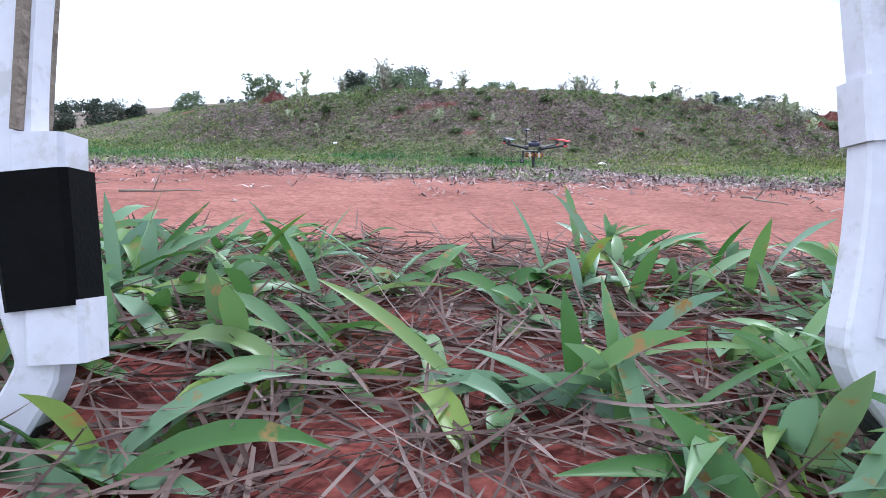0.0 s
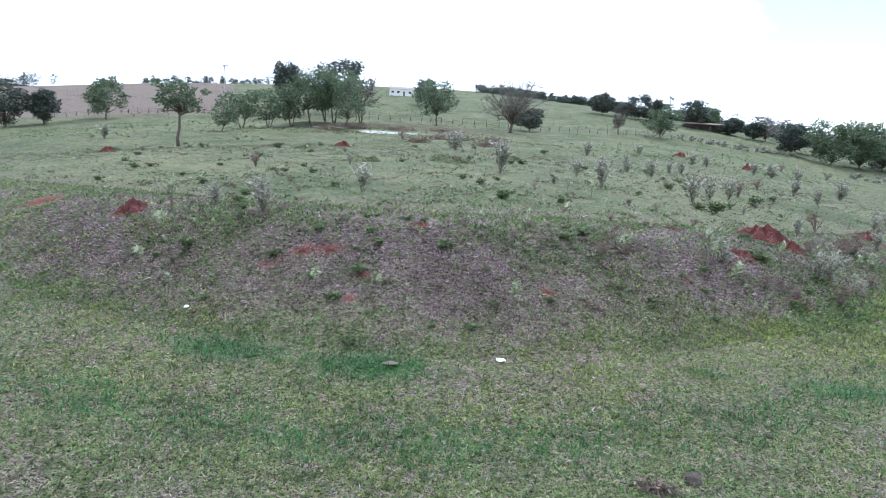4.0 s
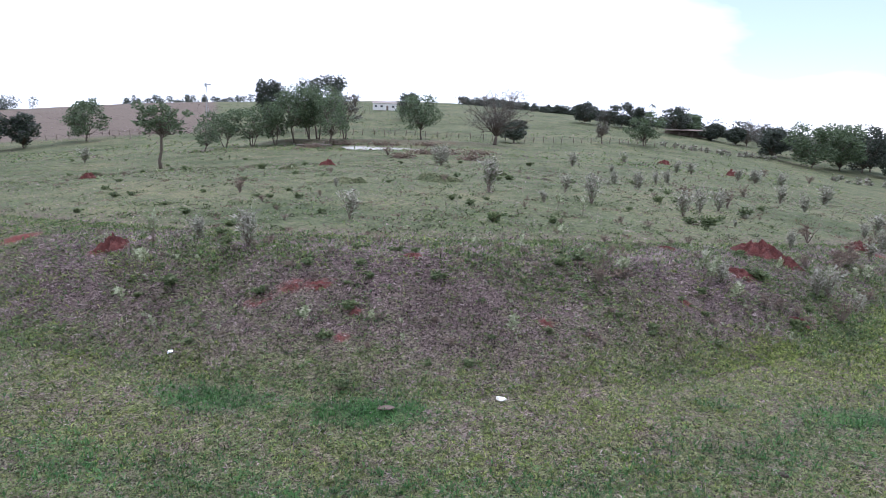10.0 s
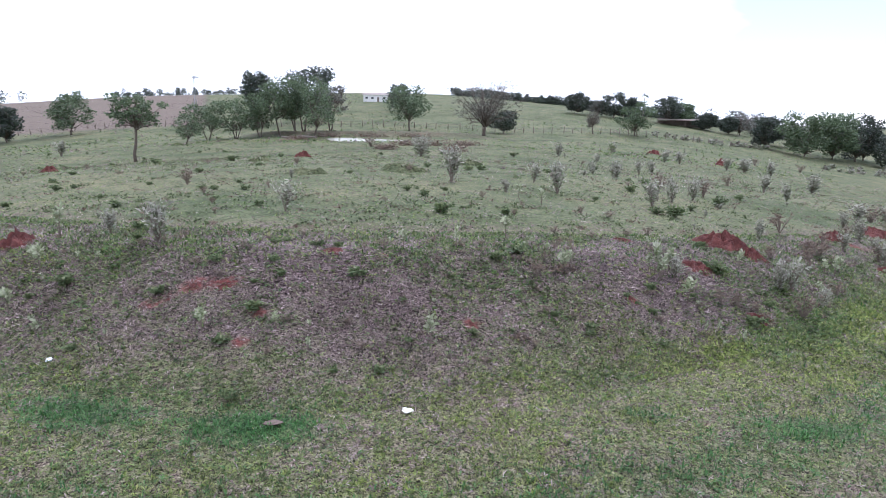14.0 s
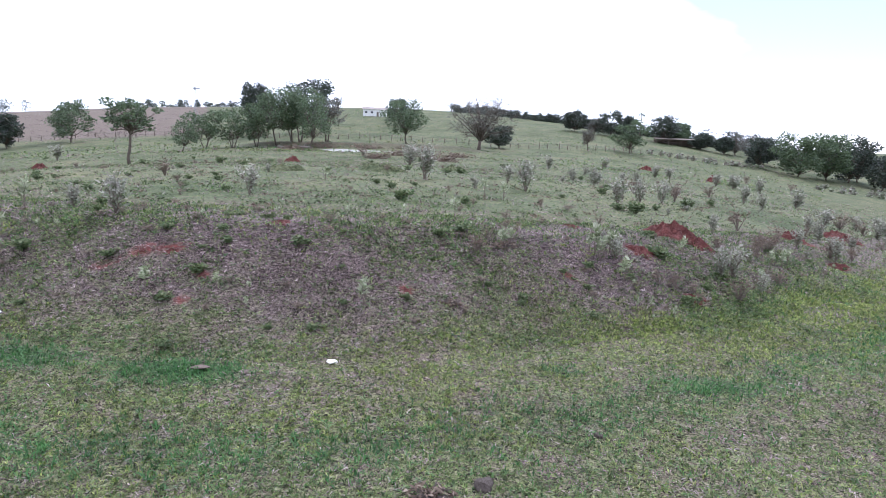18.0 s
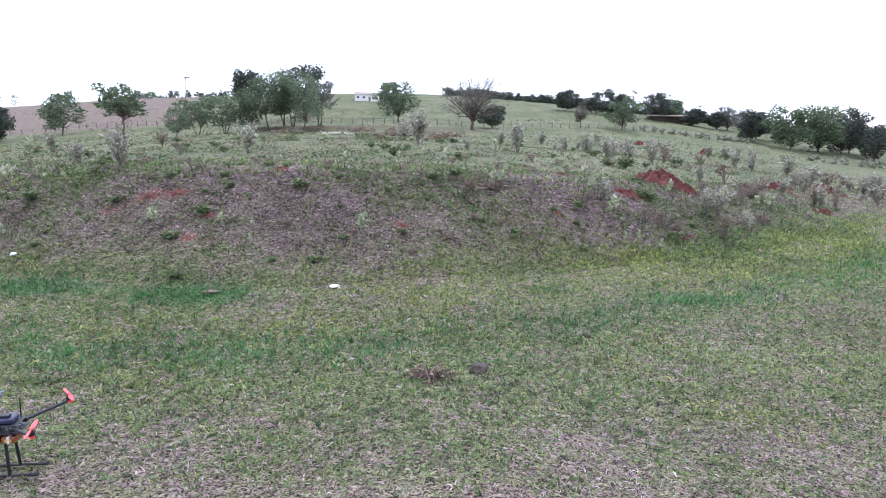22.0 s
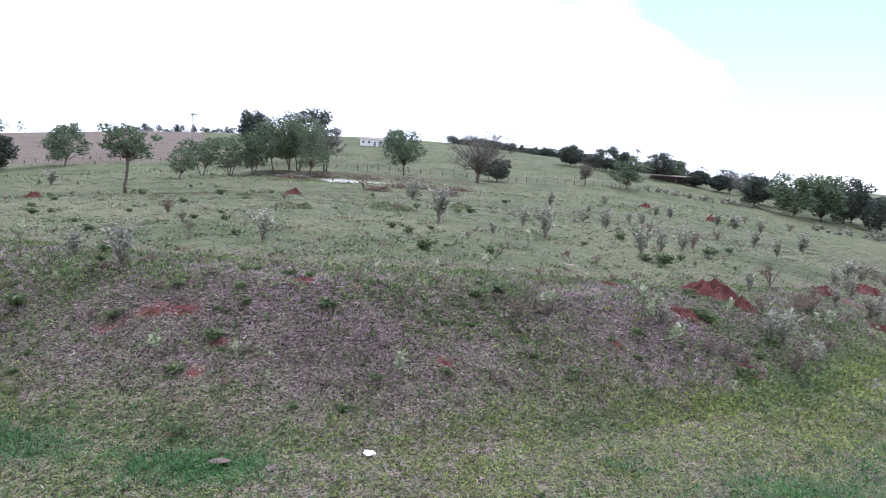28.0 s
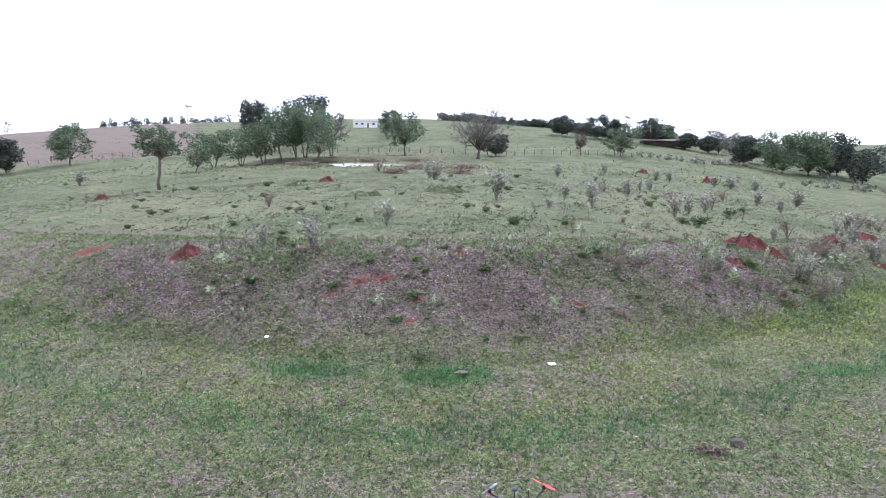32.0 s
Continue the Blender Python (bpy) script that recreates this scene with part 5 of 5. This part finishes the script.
def propeller(radius, turn, at):
    """Two twisted, tapered blades and a hub."""
    bm = bmesh.new()
    for s in (0, math.pi):
        rows = []
        for i in range(8):
            q = i / 7
            r = radius * (0.06 + 0.94 * q)
            w = radius * (0.07 + 0.13 * math.sin(math.pi * min(1, 0.15 + q * 0.8)))
            tw = radians(28 * (1 - q) + 6)
            c, sn = math.cos(turn + s), math.sin(turn + s)
            row = []
            for k in (-0.5, 0.5):
                y, z = k * w * math.cos(tw), k * w * math.sin(tw)
                row.append((bm.verts.new((r * c - y * sn, r * sn + y * c, z + 0.004)), bm.verts.new((r * c - y * sn, r * sn + y * c, z - 0.002))))
            rows.append(row)
        for a, b in zip(rows, rows[1:]):
            bm.faces.new((a[0][0], a[1][0], b[1][0], b[0][0]))
            bm.faces.new((a[0][1], b[0][1], b[1][1], a[1][1]))
            bm.faces.new((a[0][0], b[0][0], b[0][1], a[0][1]))
            bm.faces.new((a[1][0], a[1][1], b[1][1], b[1][0]))
    hub = disc(radius * 0.09, 0.016, (0, 0, 0.002), 12)
    bm = merge(bm, hub)
    bmesh.ops.translate(bm, vec=at, verts=bm.verts)
    return bm


def quadcopter(x, y, turn):
    t = thing("quadcopter", on_ground(x, y, turn, 1.05, -0.02), "black carbon quadcopter with red and grey propellers, parked on the turf", "drone")
    H = 0.40
    part("lower_plate", box(0.24, 0.20, 0.006, (0, 0, H - 0.03), 0.002), CARBON, t)
    part("upper_plate", box(0.22, 0.18, 0.006, (0, 0, H + 0.03), 0.002), CARBON, t)
    part("canopy", box(0.14, 0.12, 0.04, (0, 0, H + 0.054), 0.016, 3), BLUE_SHELL, t, "blue-grey plastic canopy")
    part("flight_controller", box(0.07, 0.05, 0.02, (0.0, -0.01, H + 0.084), 0.004), CARBON, t)
    for k, (sx, sy) in enumerate(((-1, -1), (-1, 1), (1, -1), (1, 1))):
        end = (0.33 * sx, 0.30 * sy, H + 0.055)
        arm = part("arm", rod((0.08 * sx, 0.07 * sy, H), end, 0.013, 10), CARBON, t)
        part("clamp", box(0.04, 0.04, 0.032, (0.095 * sx, 0.083 * sy, H + 0.005), 0.005), CARBON, arm)
        motor = part("motor", merge(disc(0.022, 0.03, (end[0], end[1], end[2] + 0.02), 16), disc(0.017, 0.012, (end[0], end[1], end[2] + 0.041), 16)), CARBON, t)
        red = sx > 0
        part("motor_cap", disc(0.019, 0.02, (end[0], end[1], end[2] - 0.008), 14), RED_PLASTIC if k else CARBON, motor, "red motor foot" if k else "")
        part("propeller", propeller(0.155, (1.9, 0.75, 1.75, 2.2)[k], (end[0], end[1], end[2] + 0.052)), RED_PLASTIC if red else GREY_PLASTIC, t, "orange-red two-bladed propeller" if red else "grey two-bladed propeller")
    mast = part("gps_mast", rod((-0.09, 0.07, H + 0.03), (-0.09, 0.07, H + 0.21), 0.006, 8), CARBON, t)
    part("gps_antenna", merge(disc(0.038, 0.014, (-0.09, 0.07, H + 0.216), 22), disc(0.038, 0.012, (-0.09, 0.07, H + 0.229), 22, 0.02)), BLUE_SHELL, mast, "round grey antenna dome")
    part("radio_antenna", rod((0.07, 0.07, H + 0.03), (0.075, 0.075, H + 0.19), 0.005, 8), CARBON, t)
    for sx in (-0.055, 0.055):
        b = part("battery", box(0.10, 0.13, 0.05, (sx, -0.05, H - 0.075), 0.006), ORANGE, t, "orange wrapped battery pack")
        part("battery_label", box(0.05, 0.002, 0.026, (sx, -0.1162, H - 0.075)), grained("yellow_label", (0.45, 0.26, 0.05), (0.58, 0.36, 0.08), 12, 0.5), b, "plain yellow label")
        part("battery_strap", box(0.018, 0.136, 0.055, (sx, -0.05, H - 0.075), 0.002), WHITE_PLASTIC, b, "white strap")
    gim = part("gimbal", rod((-0.13, -0.06, H - 0.03), (-0.14, -0.07, H - 0.12), 0.012, 8), CARBON, t)
    part("camera_body", box(0.055, 0.05, 0.045, (-0.145, -0.075, H - 0.15), 0.008, 2), CARBON, gim)
    part("camera_lens", disc(0.014, 0.02, (-0.145, -0.105, H - 0.15), 14), GREY_PLASTIC, gim)
    for sy in (-0.07, 0.09):
        leg = part("landing_leg", rod((0.0, sy * 0.7, H - 0.03), (0.01, sy, 0.012), 0.012, 10), CARBON, t)
        part("skid", rod((-0.20, sy, 0.010), (0.21, sy, 0.010), 0.010, 10), CARBON, leg)
        part("skid_sleeve", rod((-0.21, sy, 0.010), (-0.15, sy, 0.010), 0.014, 10), BLACK_RUBBER, leg)
        part("skid_sleeve", rod((0.15, sy, 0.010), (0.22, sy, 0.010), 0.014, 10), BLACK_RUBBER, leg)
    for k in range(5):
        a = k * 1.3
        pts = [(0.06 * math.cos(a), 0.05 * math.sin(a), H + 0.02), (0.12 * math.cos(a), 0.10 * math.sin(a), H + 0.0), (0.05 * math.cos(a + 0.7), 0.06 * math.sin(a + 0.7), H - 0.05)]
        v, f = tube(pts, [0.004] * 3, 5)
        part("cable", mesh("cable", v, f, BLACK_RUBBER), BLACK_RUBBER, t)


quadcopter(0.26, 2.80, 4)


# ---------------------------------------------------------------- landing legs at the take-off spot
def strip(points, widths, depth, at=0.0, curve=3):
    """A moulded, bevelled bar along points in an upright plane: local x, y across, z towards the viewer."""
    pts = np.array(points, float)
    fine = []
    for i in range(len(pts) - 1):
        for k in range(curve):
            fine.append((i + k / curve))
    fine.append(len(pts) - 1.0)
    fine = np.array(fine)
    ii = np.arange(len(pts))
    P = np.stack([np.interp(fine, ii, pts[:, 0]), np.interp(fine, ii, pts[:, 1])], 1)
    W = np.interp(fine, ii, widths)
    for _ in range(2):
        P[1:-1] = 0.25 * P[:-2] + 0.5 * P[1:-1] + 0.25 * P[2:]
    bm, rings = bmesh.new(), []
    for i, p in enumerate(P):
        d = P[min(i + 1, len(P) - 1)] - P[max(i - 1, 0)]
        d /= np.linalg.norm(d)
        s = np.array((-d[1], d[0])) * W[i] / 2
        c = 0.18
        ring = []
        for a, b in ((-1, -1 + c), (-1 + c, -1), (1 - c, -1), (1, -1 + c), (1, 1 - c), (1 - c, 1), (-1 + c, 1), (-1, 1 - c)):
            ring.append(bm.verts.new((p[0] + s[0] * a, p[1] + s[1] * a, at + b * depth / 2)))
        rings.append(ring)
    for a, b in zip(rings, rings[1:]):
        for k in range(8):
            bm.faces.new((a[k], a[(k + 1) % 8], b[(k + 1) % 8], b[k]))
    bm.faces.new(rings[0][::-1])
    bm.faces.new(rings[-1])
    bmesh.ops.recalc_face_normals(bm, faces=bm.faces)
    return bm


SPOT = pose(-0.206, -5.465, 0.224, 78.723, -1.468, 4.884)
leg = thing("landing_leg", SPOT @ pose(0.004, 0, -0.33), "white plastic drone landing leg wrapped in black tape, on grass", "landing leg", "landing legs")
part("strut", strip(((-0.2130, 0.20), (-0.2220, 0.13), (-0.2270, 0.06), (-0.2250, -0.01), (-0.2140, -0.045), (-0.2080, -0.062), (-0.2300, -0.096), (-0.2640, -0.145)), (0.020, 0.021, 0.024, 0.024, 0.024, 0.024, 0.024, 0.024), 0.018), WHITE_PLASTIC, leg)
part("rib", strip(((-0.2110, 0.20), (-0.2145, 0.13), (-0.2185, 0.06)), (0.004, 0.004, 0.004), 0.030), OLD_WOOD, leg, "brown stained inner groove")
part("collar", strip(((-0.2085, 0.059), (-0.2085, 0.032)), (0.027, 0.028), 0.026), WHITE_PLASTIC, leg, "white square plastic collar")
part("tape", strip(((-0.2125, 0.0395), (-0.2095, 0.005), (-0.2055, -0.0300)), (0.0405, 0.0400, 0.0375), 0.030), BLACK_TAPE, leg, "shiny black insulating tape")
part("lower_collar", strip(((-0.2005, -0.026), (-0.1990, -0.058)), (0.031, 0.031), 0.026), WHITE_PLASTIC, leg, "white square plastic collar")
part("foot", strip(((-0.2175, -0.089), (-0.2270, -0.106)), (0.012, 0.012), 0.020, -0.004), BLACK_RUBBER, leg, "black rubber foot")
leg = thing("landing_leg", SPOT @ pose(0, 0, -0.33), "bare white plastic drone landing leg, standing in the grass", "landing leg", "landing legs")
part("strut", strip(((0.218, 0.20), (0.2205, 0.13), (0.227, 0.075), (0.225, 0.02), (0.219, -0.025), (0.214, -0.050), (0.224, -0.072), (0.245, -0.095)), (0.017, 0.018, 0.020, 0.021, 0.022, 0.024, 0.024, 0.024), 0.020), WHITE_PLASTIC, leg)
part("rib", strip(((0.2235, 0.20), (0.2275, 0.13), (0.2330, 0.075), (0.231, 0.02), (0.2245, -0.025), (0.2215, -0.045)), (0.005, 0.005, 0.005, 0.005, 0.005, 0.005), 0.030), WHITE_PLASTIC, leg)
part("joint", strip(((0.2225, 0.088), (0.2245, 0.055)), (0.022, 0.022), 0.026), WHITE_PLASTIC, leg)
part("foot", strip(((0.2175, -0.082), (0.2330, -0.0985)), (0.010, 0.010), 0.018, -0.004), BLACK_RUBBER, leg, "black rubber foot")


# ---------------------------------------------------------------- grass at the take-off spot
def broad_blades(rng, base, length, width, rise, turn, droop):
    """Curved, folded leaf blades: six cross rows of three points."""
    n, K = len(base), 7
    d = np.stack([np.cos(turn), np.sin(turn), 0 * turn], 1)
    s = np.stack([-np.sin(turn), np.cos(turn), 0 * turn], 1)
    roll = rng.normal(0, 0.5, n)
    verts = np.zeros((n, K, 3, 3))
    for i in range(K):
        q = i / (K - 1)
        bend = rise - droop * q * 1.2
        prev = verts[:, i - 1, 1] if i else base
        step = length[:, None] / (K - 1) * (d * np.cos(bend)[:, None] + np.array((0, 0, 1)) * np.sin(bend)[:, None])
        c = prev + (step if i else 0)
        c[:, 2] = np.maximum(c[:, 2], base[:, 2] + 0.002)
        w = width * (0.35 + 0.65 * math.sin(math.pi * min(1.0, 0.25 + 0.45 * q))) * (1 if q < 0.55 else (1 - ((q - 0.55) / 0.45) ** 1.5 * 0.96))
        up = np.array((0, 0, 1)) * np.sin(roll)[:, None] + s * np.cos(roll)[:, None]
        verts[:, i, 1] = c
        fold = np.array((0, 0, 1)) * (w * 0.22)[:, None]
        verts[:, i, 0], verts[:, i, 2] = c - up * w[:, None] / 2 + fold, c + up * w[:, None] / 2 + fold
    base_i = np.arange(n)[:, None] * K * 3
    faces = []
    for i in range(K - 1):
        for k in range(2):
            faces.append(base_i + [i * 3 + k, i * 3 + k + 1, i * 3 + k + 4, i * 3 + k + 3])
    return verts.reshape(-1, 3), np.concatenate(faces)


def big_mesh(name, v, f, mat, label, category, smooth_faces=False):
    """A large mesh of quads or triangles, straight from arrays, as uncountable stuff."""
    v, f = np.asarray(v, np.float32), np.asarray(f, np.int32)
    me = bpy.data.meshes.new(name)
    me.vertices.add(len(v))
    me.vertices.foreach_set("co", v.ravel())
    me.loops.add(f.size)
    me.loops.foreach_set("vertex_index", f.ravel())
    me.polygons.add(len(f))
    me.polygons.foreach_set("loop_start", np.arange(0, f.size, f.shape[1], dtype=np.int32))
    if smooth_faces:
        me.polygons.foreach_set("use_smooth", np.ones(len(f), bool))
    me.update(calc_edges=True)
    me.materials.append(mat)
    return tagged(new(name, me), label, category, kind="stuff")


def take_off_grass():
    rng = np.random.default_rng(8)
    plants = []
    while len(plants) < 1150:
        x, y = rng.uniform(-1.8, 1.4), rng.uniform(-6.3, -4.55)
        clear = np.hypot(x + 0.2, y + 5.5) > 0.33 and np.hypot(x + 0.20, y + 4.98) > 0.07
        edge = smooth(-4.55, -4.85, y + 0.10 * wave(x, y, 3.0, 2))
        thin = smooth(1.15, 0.75, np.hypot((x + 0.2) / 1.75, (y + 5.35) / 1.15))
        if clear and rng.uniform() < thin * (edge * (0.55 + 0.45 * wave(x, y, 5.0, 9)) + 0.12):
            plants.append((x, y))
    P = np.array(plants)
    per = rng.integers(4, 8, len(P))
    idx = np.repeat(np.arange(len(P)), per)
    n = len(idx)
    base = np.zeros((n, 3))
    base[:, :2] = P[idx] + rng.normal(0, 0.012, (n, 2))
    base[:, 2] = land(base[:, 0], base[:, 1])
    length, width = rng.uniform(0.05, 0.125, n), rng.uniform(0.010, 0.020, n)
    rise = np.clip(rng.normal(0.60, 0.48, n), 0.06, 1.4)
    v, f = broad_blades(rng, base, length, width, rise, rng.uniform(0, 6.28, n), rng.uniform(0.1, 1.5, n))
    big_mesh("broad_grass", v, f, BLADE, "broad-bladed green grass with rust-spotted tips", "grass", True)
    # dead runners and straw between the tufts
    n = 30000
    b = np.stack([rng.uniform(-1.8, 1.4, n), rng.uniform(-6.3, -4.5, n), np.zeros(n)], 1)
    keep = rng.uniform(size=n) < (smooth(-4.45, -4.75, b[:, 1]) + 0.06) * smooth(1.2, 0.75, np.hypot((b[:, 0] + 0.2) / 1.75, (b[:, 1] + 5.35) / 1.15))
    b = b[keep]
    n = len(b)
    b[:, 2] = land(b[:, 0], b[:, 1]) + rng.uniform(0.0, 0.014, n)
    v, f = broad_blades(rng, b, rng.uniform(0.03, 0.11, n), rng.uniform(0.0014, 0.0038, n), rng.uniform(-0.05, 0.16, n), rng.uniform(0, 6.28, n), rng.uniform(-0.5, 0.6, n))
    big_mesh("dead_straw", v, f, RUNNER, "matted dead grass runners on red earth", "straw")


take_off_grass()


# ---------------------------------------------------------------- turf
def tufts(rng, pts, length, width, lean, k=5, spread=0.6, grow=1.0):
    """Tufts of k bent blades that spring from one root."""
    n = len(pts)
    root = np.stack([pts[:, 0], pts[:, 1], land(pts[:, 0], pts[:, 1]) - 0.004], 1)
    size = rng.uniform(0.6, 1.35, n) * grow
    out = [root[:, None]]
    a0 = rng.uniform(0, 6.28, n)
    for b in range(k):
        a = a0 + 6.28 * b / k + rng.normal(0, spread, n)
        e = np.clip(rng.normal(lean, 0.32, n), 0.04, 1.45)
        L, W = length * size * rng.uniform(0.6, 1.2, n), width * size * rng.uniform(0.75, 1.25, n)
        d = np.stack([np.cos(a) * np.cos(e), np.sin(a) * np.cos(e), np.sin(e)], 1)
        s = np.stack([-np.sin(a), np.cos(a), rng.normal(0, 0.35, n)], 1) * W[:, None] * 0.5
        mid = root + d * (L * 0.5)[:, None] + (0, 0, 0.006)
        tip = root + d * L[:, None] - np.array((0, 0, 1)) * (L * 0.25 * np.cos(e))[:, None]
        tip[:, 2] = np.maximum(tip[:, 2], root[:, 2] + 0.006)
        out.append(np.stack([mid + s, tip, mid - s], 1))
    v = np.concatenate(out, 1).reshape(-1, 3)
    m = 1 + 3 * k
    i = np.arange(n)[:, None] * m
    return v, np.concatenate([i + [0, 1 + 3 * b, 2 + 3 * b, 3 + 3 * b] for b in range(k)])


def turf():
    rng = np.random.default_rng(31)
    n = 450000
    y = np.concatenate([-3.6 + 13.2 * rng.beta(1.0, 1.15, 320000), np.zeros(130000)])
    x = rng.uniform(-0.90, 1.05, n) * (y + 8.0)
    y = y + bow(x) * smooth(2.0, 9.3, y)
    # the bank, followed along its bow
    x[320000:] = rng.uniform(-1, 1, 130000) * 12.5 * (1 + 0.8 * rng.uniform(size=130000) ** 3) + 3.0
    y[320000:] = bow(x[320000:]) + rng.uniform(9.0, 15.2, 130000)
    # the far ends of the bank and its foot
    ends = rng.uniform(size=60000) < 0.75
    xe = np.where(ends, rng.uniform(10, 33, 60000), rng.uniform(-24, -9, 60000))
    x, y = np.concatenate([x, xe]), np.concatenate([y, bow(xe) + rng.uniform(-1.0, 15.2, 60000)])
    n += 60000
    straw, soil, lush, field, thatch, road = covers(x, y)
    noise1 = 0.5 + 0.28 * wave(x, y, 3.1, 23) + 0.22 * wave(x, y, 9.0, 24) + 0.12 * wave(x, y, 0.9, 25)
    bare = soil + 0.45 * noise1 + road
    keep = (rng.uniform(size=n) < 0.66 + 0.22 * wave(x, y, 13.0, 22)) & (bare < 0.64 + 0.16 * rng.normal(size=n)) & ((y > -2.2) | (road < 0.35 + 0.12 * rng.normal(size=n)))
    x, y, straw, lush, noise1 = x[keep], y[keep], straw[keep], lush[keep], noise1[keep]
    pts = np.stack([x, y], 1)
    u = rng.uniform(size=len(x))
    v = y - bow(x)
    chance = np.clip((straw - 0.06) * 1.15 + 0.95 * (noise1 - 0.5) + 0.22 * wave(x, y, 0.75, 41) + 0.18 * wave(x, y, 1.7, 43) - 0.5 * (lush - 0.14), 0.10, 0.80)
    dry = u < chance
    wet = ~dry & (lush + 0.35 * noise1 + 0.10 * rng.normal(size=len(x)) > 0.58)
    warm = ~dry & ~wet & (0.72 * np.exp(-((v - 8.0) / 2.3) ** 2) * (0.5 + 0.5 * smooth(1.0, 4.0, x)) + 0.40 * wave(x, y, 0.8, 33) + 0.30 * wave(x, y, 2.3, 34) + 0.25 * rng.normal(size=len(x)) > 0.50)
    green = ~dry & ~wet & ~warm
    for name, sel, mat, L, W, lean, label, cat in (("turf", green, TURF, 0.076, 0.0150, 0.55, "short green pasture turf", "grass"), ("lush_turf", wet, TURF_LUSH, 0.105, 0.015, 0.8, "lush dark green grass in the wet hollow", "grass"),
                                                   ("yellow_turf", warm, TURF_WARM, 0.080, 0.0150, 0.6, "yellow-green short turf at the bank's foot", "grass"),
                                                   ("straw_litter", dry, STRAW, 0.100, 0.0125, 0.28, "matted dry straw in the turf and on the bank", "straw")):
        v, f = tufts(rng, pts[sel], L, W, lean, 3, 0.8, (0.42 if cat == "grass" else 0.30) + (0.58 if cat == "grass" else 0.62) * smooth(-2.0, 6.5, pts[sel][:, 1]) + (0.6 if cat == "grass" else 0.3) * smooth(9, 14, pts[sel][:, 1]))
        big_mesh(name, v, f, mat, label, cat)
    # thin straw along the edge of the track
    n = 14000
    x, y = rng.uniform(-5.0, 6.0, n), -3.05 + rng.normal(0, 0.30, n)
    v, f = tufts(rng, np.stack([x, y], 1), 0.040, 0.005, 0.2, 4)
    big_mesh("track_edge_straw", v, f, STRAW, "trodden pale straw along the track's edge", "straw")
    # pasture behind the crest: coarser tussocks
    n = 110000
    y = 14 + 85 * rng.uniform(size=n) ** 1.6
    x = rng.uniform(-0.75, 0.85, n) * (y + 4)
    ok = (y - bow(x) > 14.2) & (0.35 * wave(x, y, 1.7, 5) + 0.3 * wave(x, y, 4.3, 6) + 0.2 * wave(x, y, 0.5, 7) + rng.normal(0, 0.22, n) > -0.02)
    pts = np.stack([x[ok], y[ok]], 1)
    u = rng.uniform(size=len(pts)) + 0.12 * wave(pts[:, 0], pts[:, 1], 0.8, 9)
    for name, sel, mat, label in (("pasture_tussocks", u > 0.40, TURF, "coarse green tussocks over the pasture"), ("dry_tussocks", u <= 0.40, STRAW, "dry pale grass stalks over the pasture")):
        v, f = tufts(rng, pts[sel], 0.105, 0.020, 0.5, 3, 0.6, 1 + 0.9 * smooth(24, 70, pts[sel][:, 1]))
        big_mesh(name, v, f, mat, label, "grass")
    # low leafy clumps and dead stalks that break up the pasture
    n = 4600
    y = 14.5 + 75 * rng.uniform(size=n) ** 1.5
    x = rng.uniform(-0.72, 0.82, n) * (y + 4)
    ok = (y - bow(x) > 15.4) & (0.4 * wave(x, y, 0.9, 61) + 0.4 * wave(x, y, 2.3, 62) + rng.normal(0, 0.25, n) > 0.0)
    x, y = x[ok], y[ok]
    size = rng.uniform(0.08, 0.24, len(x)) * (1 + 0.5 * smooth(25, 70, y))
    per = 16
    c = rng.normal(size=(len(x), per, 3)) * (size[:, None, None] * np.array((0.8, 0.8, 0.0)))
    c[:, :, 0] += x[:, None]
    c[:, :, 1] += y[:, None]
    c[:, :, 2] = land(c[:, :, 0], c[:, :, 1]) + np.abs(rng.normal(size=(len(x), per))) * size[:, None] * 0.30
    kind = rng.uniform(size=len(x))
    for name, sel, mat, label in (("pasture_clumps", kind < 0.70, LEAF_CLUMP, "low green leafy clumps over the pasture"), ("dry_clumps", kind >= 0.70, LEAF_DRY, "low dry brown clumps over the pasture")):
        v, f = leaf_quads(rng, c[sel].reshape(-1, 3), 0.085, 0.034, 0.7)
        big_mesh(name, v, f, mat, label, "grass")
    # sparse rough growth on the far slopes
    n = 26000
    y = 90 + 190 * rng.uniform(size=n) ** 1.2
    x = rng.uniform(-0.7, 0.7, n) * y
    ok = 0.4 * wave(x, y, 0.11, 15) + 0.3 * wave(x, y, 0.37, 16) + rng.normal(0, 0.3, n) > 0.1
    pts = np.stack([x[ok], y[ok]], 1)
    u = rng.uniform(size=len(pts))
    dryfield = (pts[:, 0] < -0.31 * pts[:, 1]) & (pts[:, 1] > 155)
    for name, sel, mat, label in (("far_tussocks", (u > 0.2) & ~dryfield, TURF, "rough green tussocks on the far slopes"), ("far_stubble", (u <= 0.2) | dryfield, STRAW, "dry stubble on the far field")):
        v, f = tufts(rng, pts[sel], 0.38, 0.10, 0.7, 4)
        big_mesh(name, v, f, mat, label, "grass")


turf()
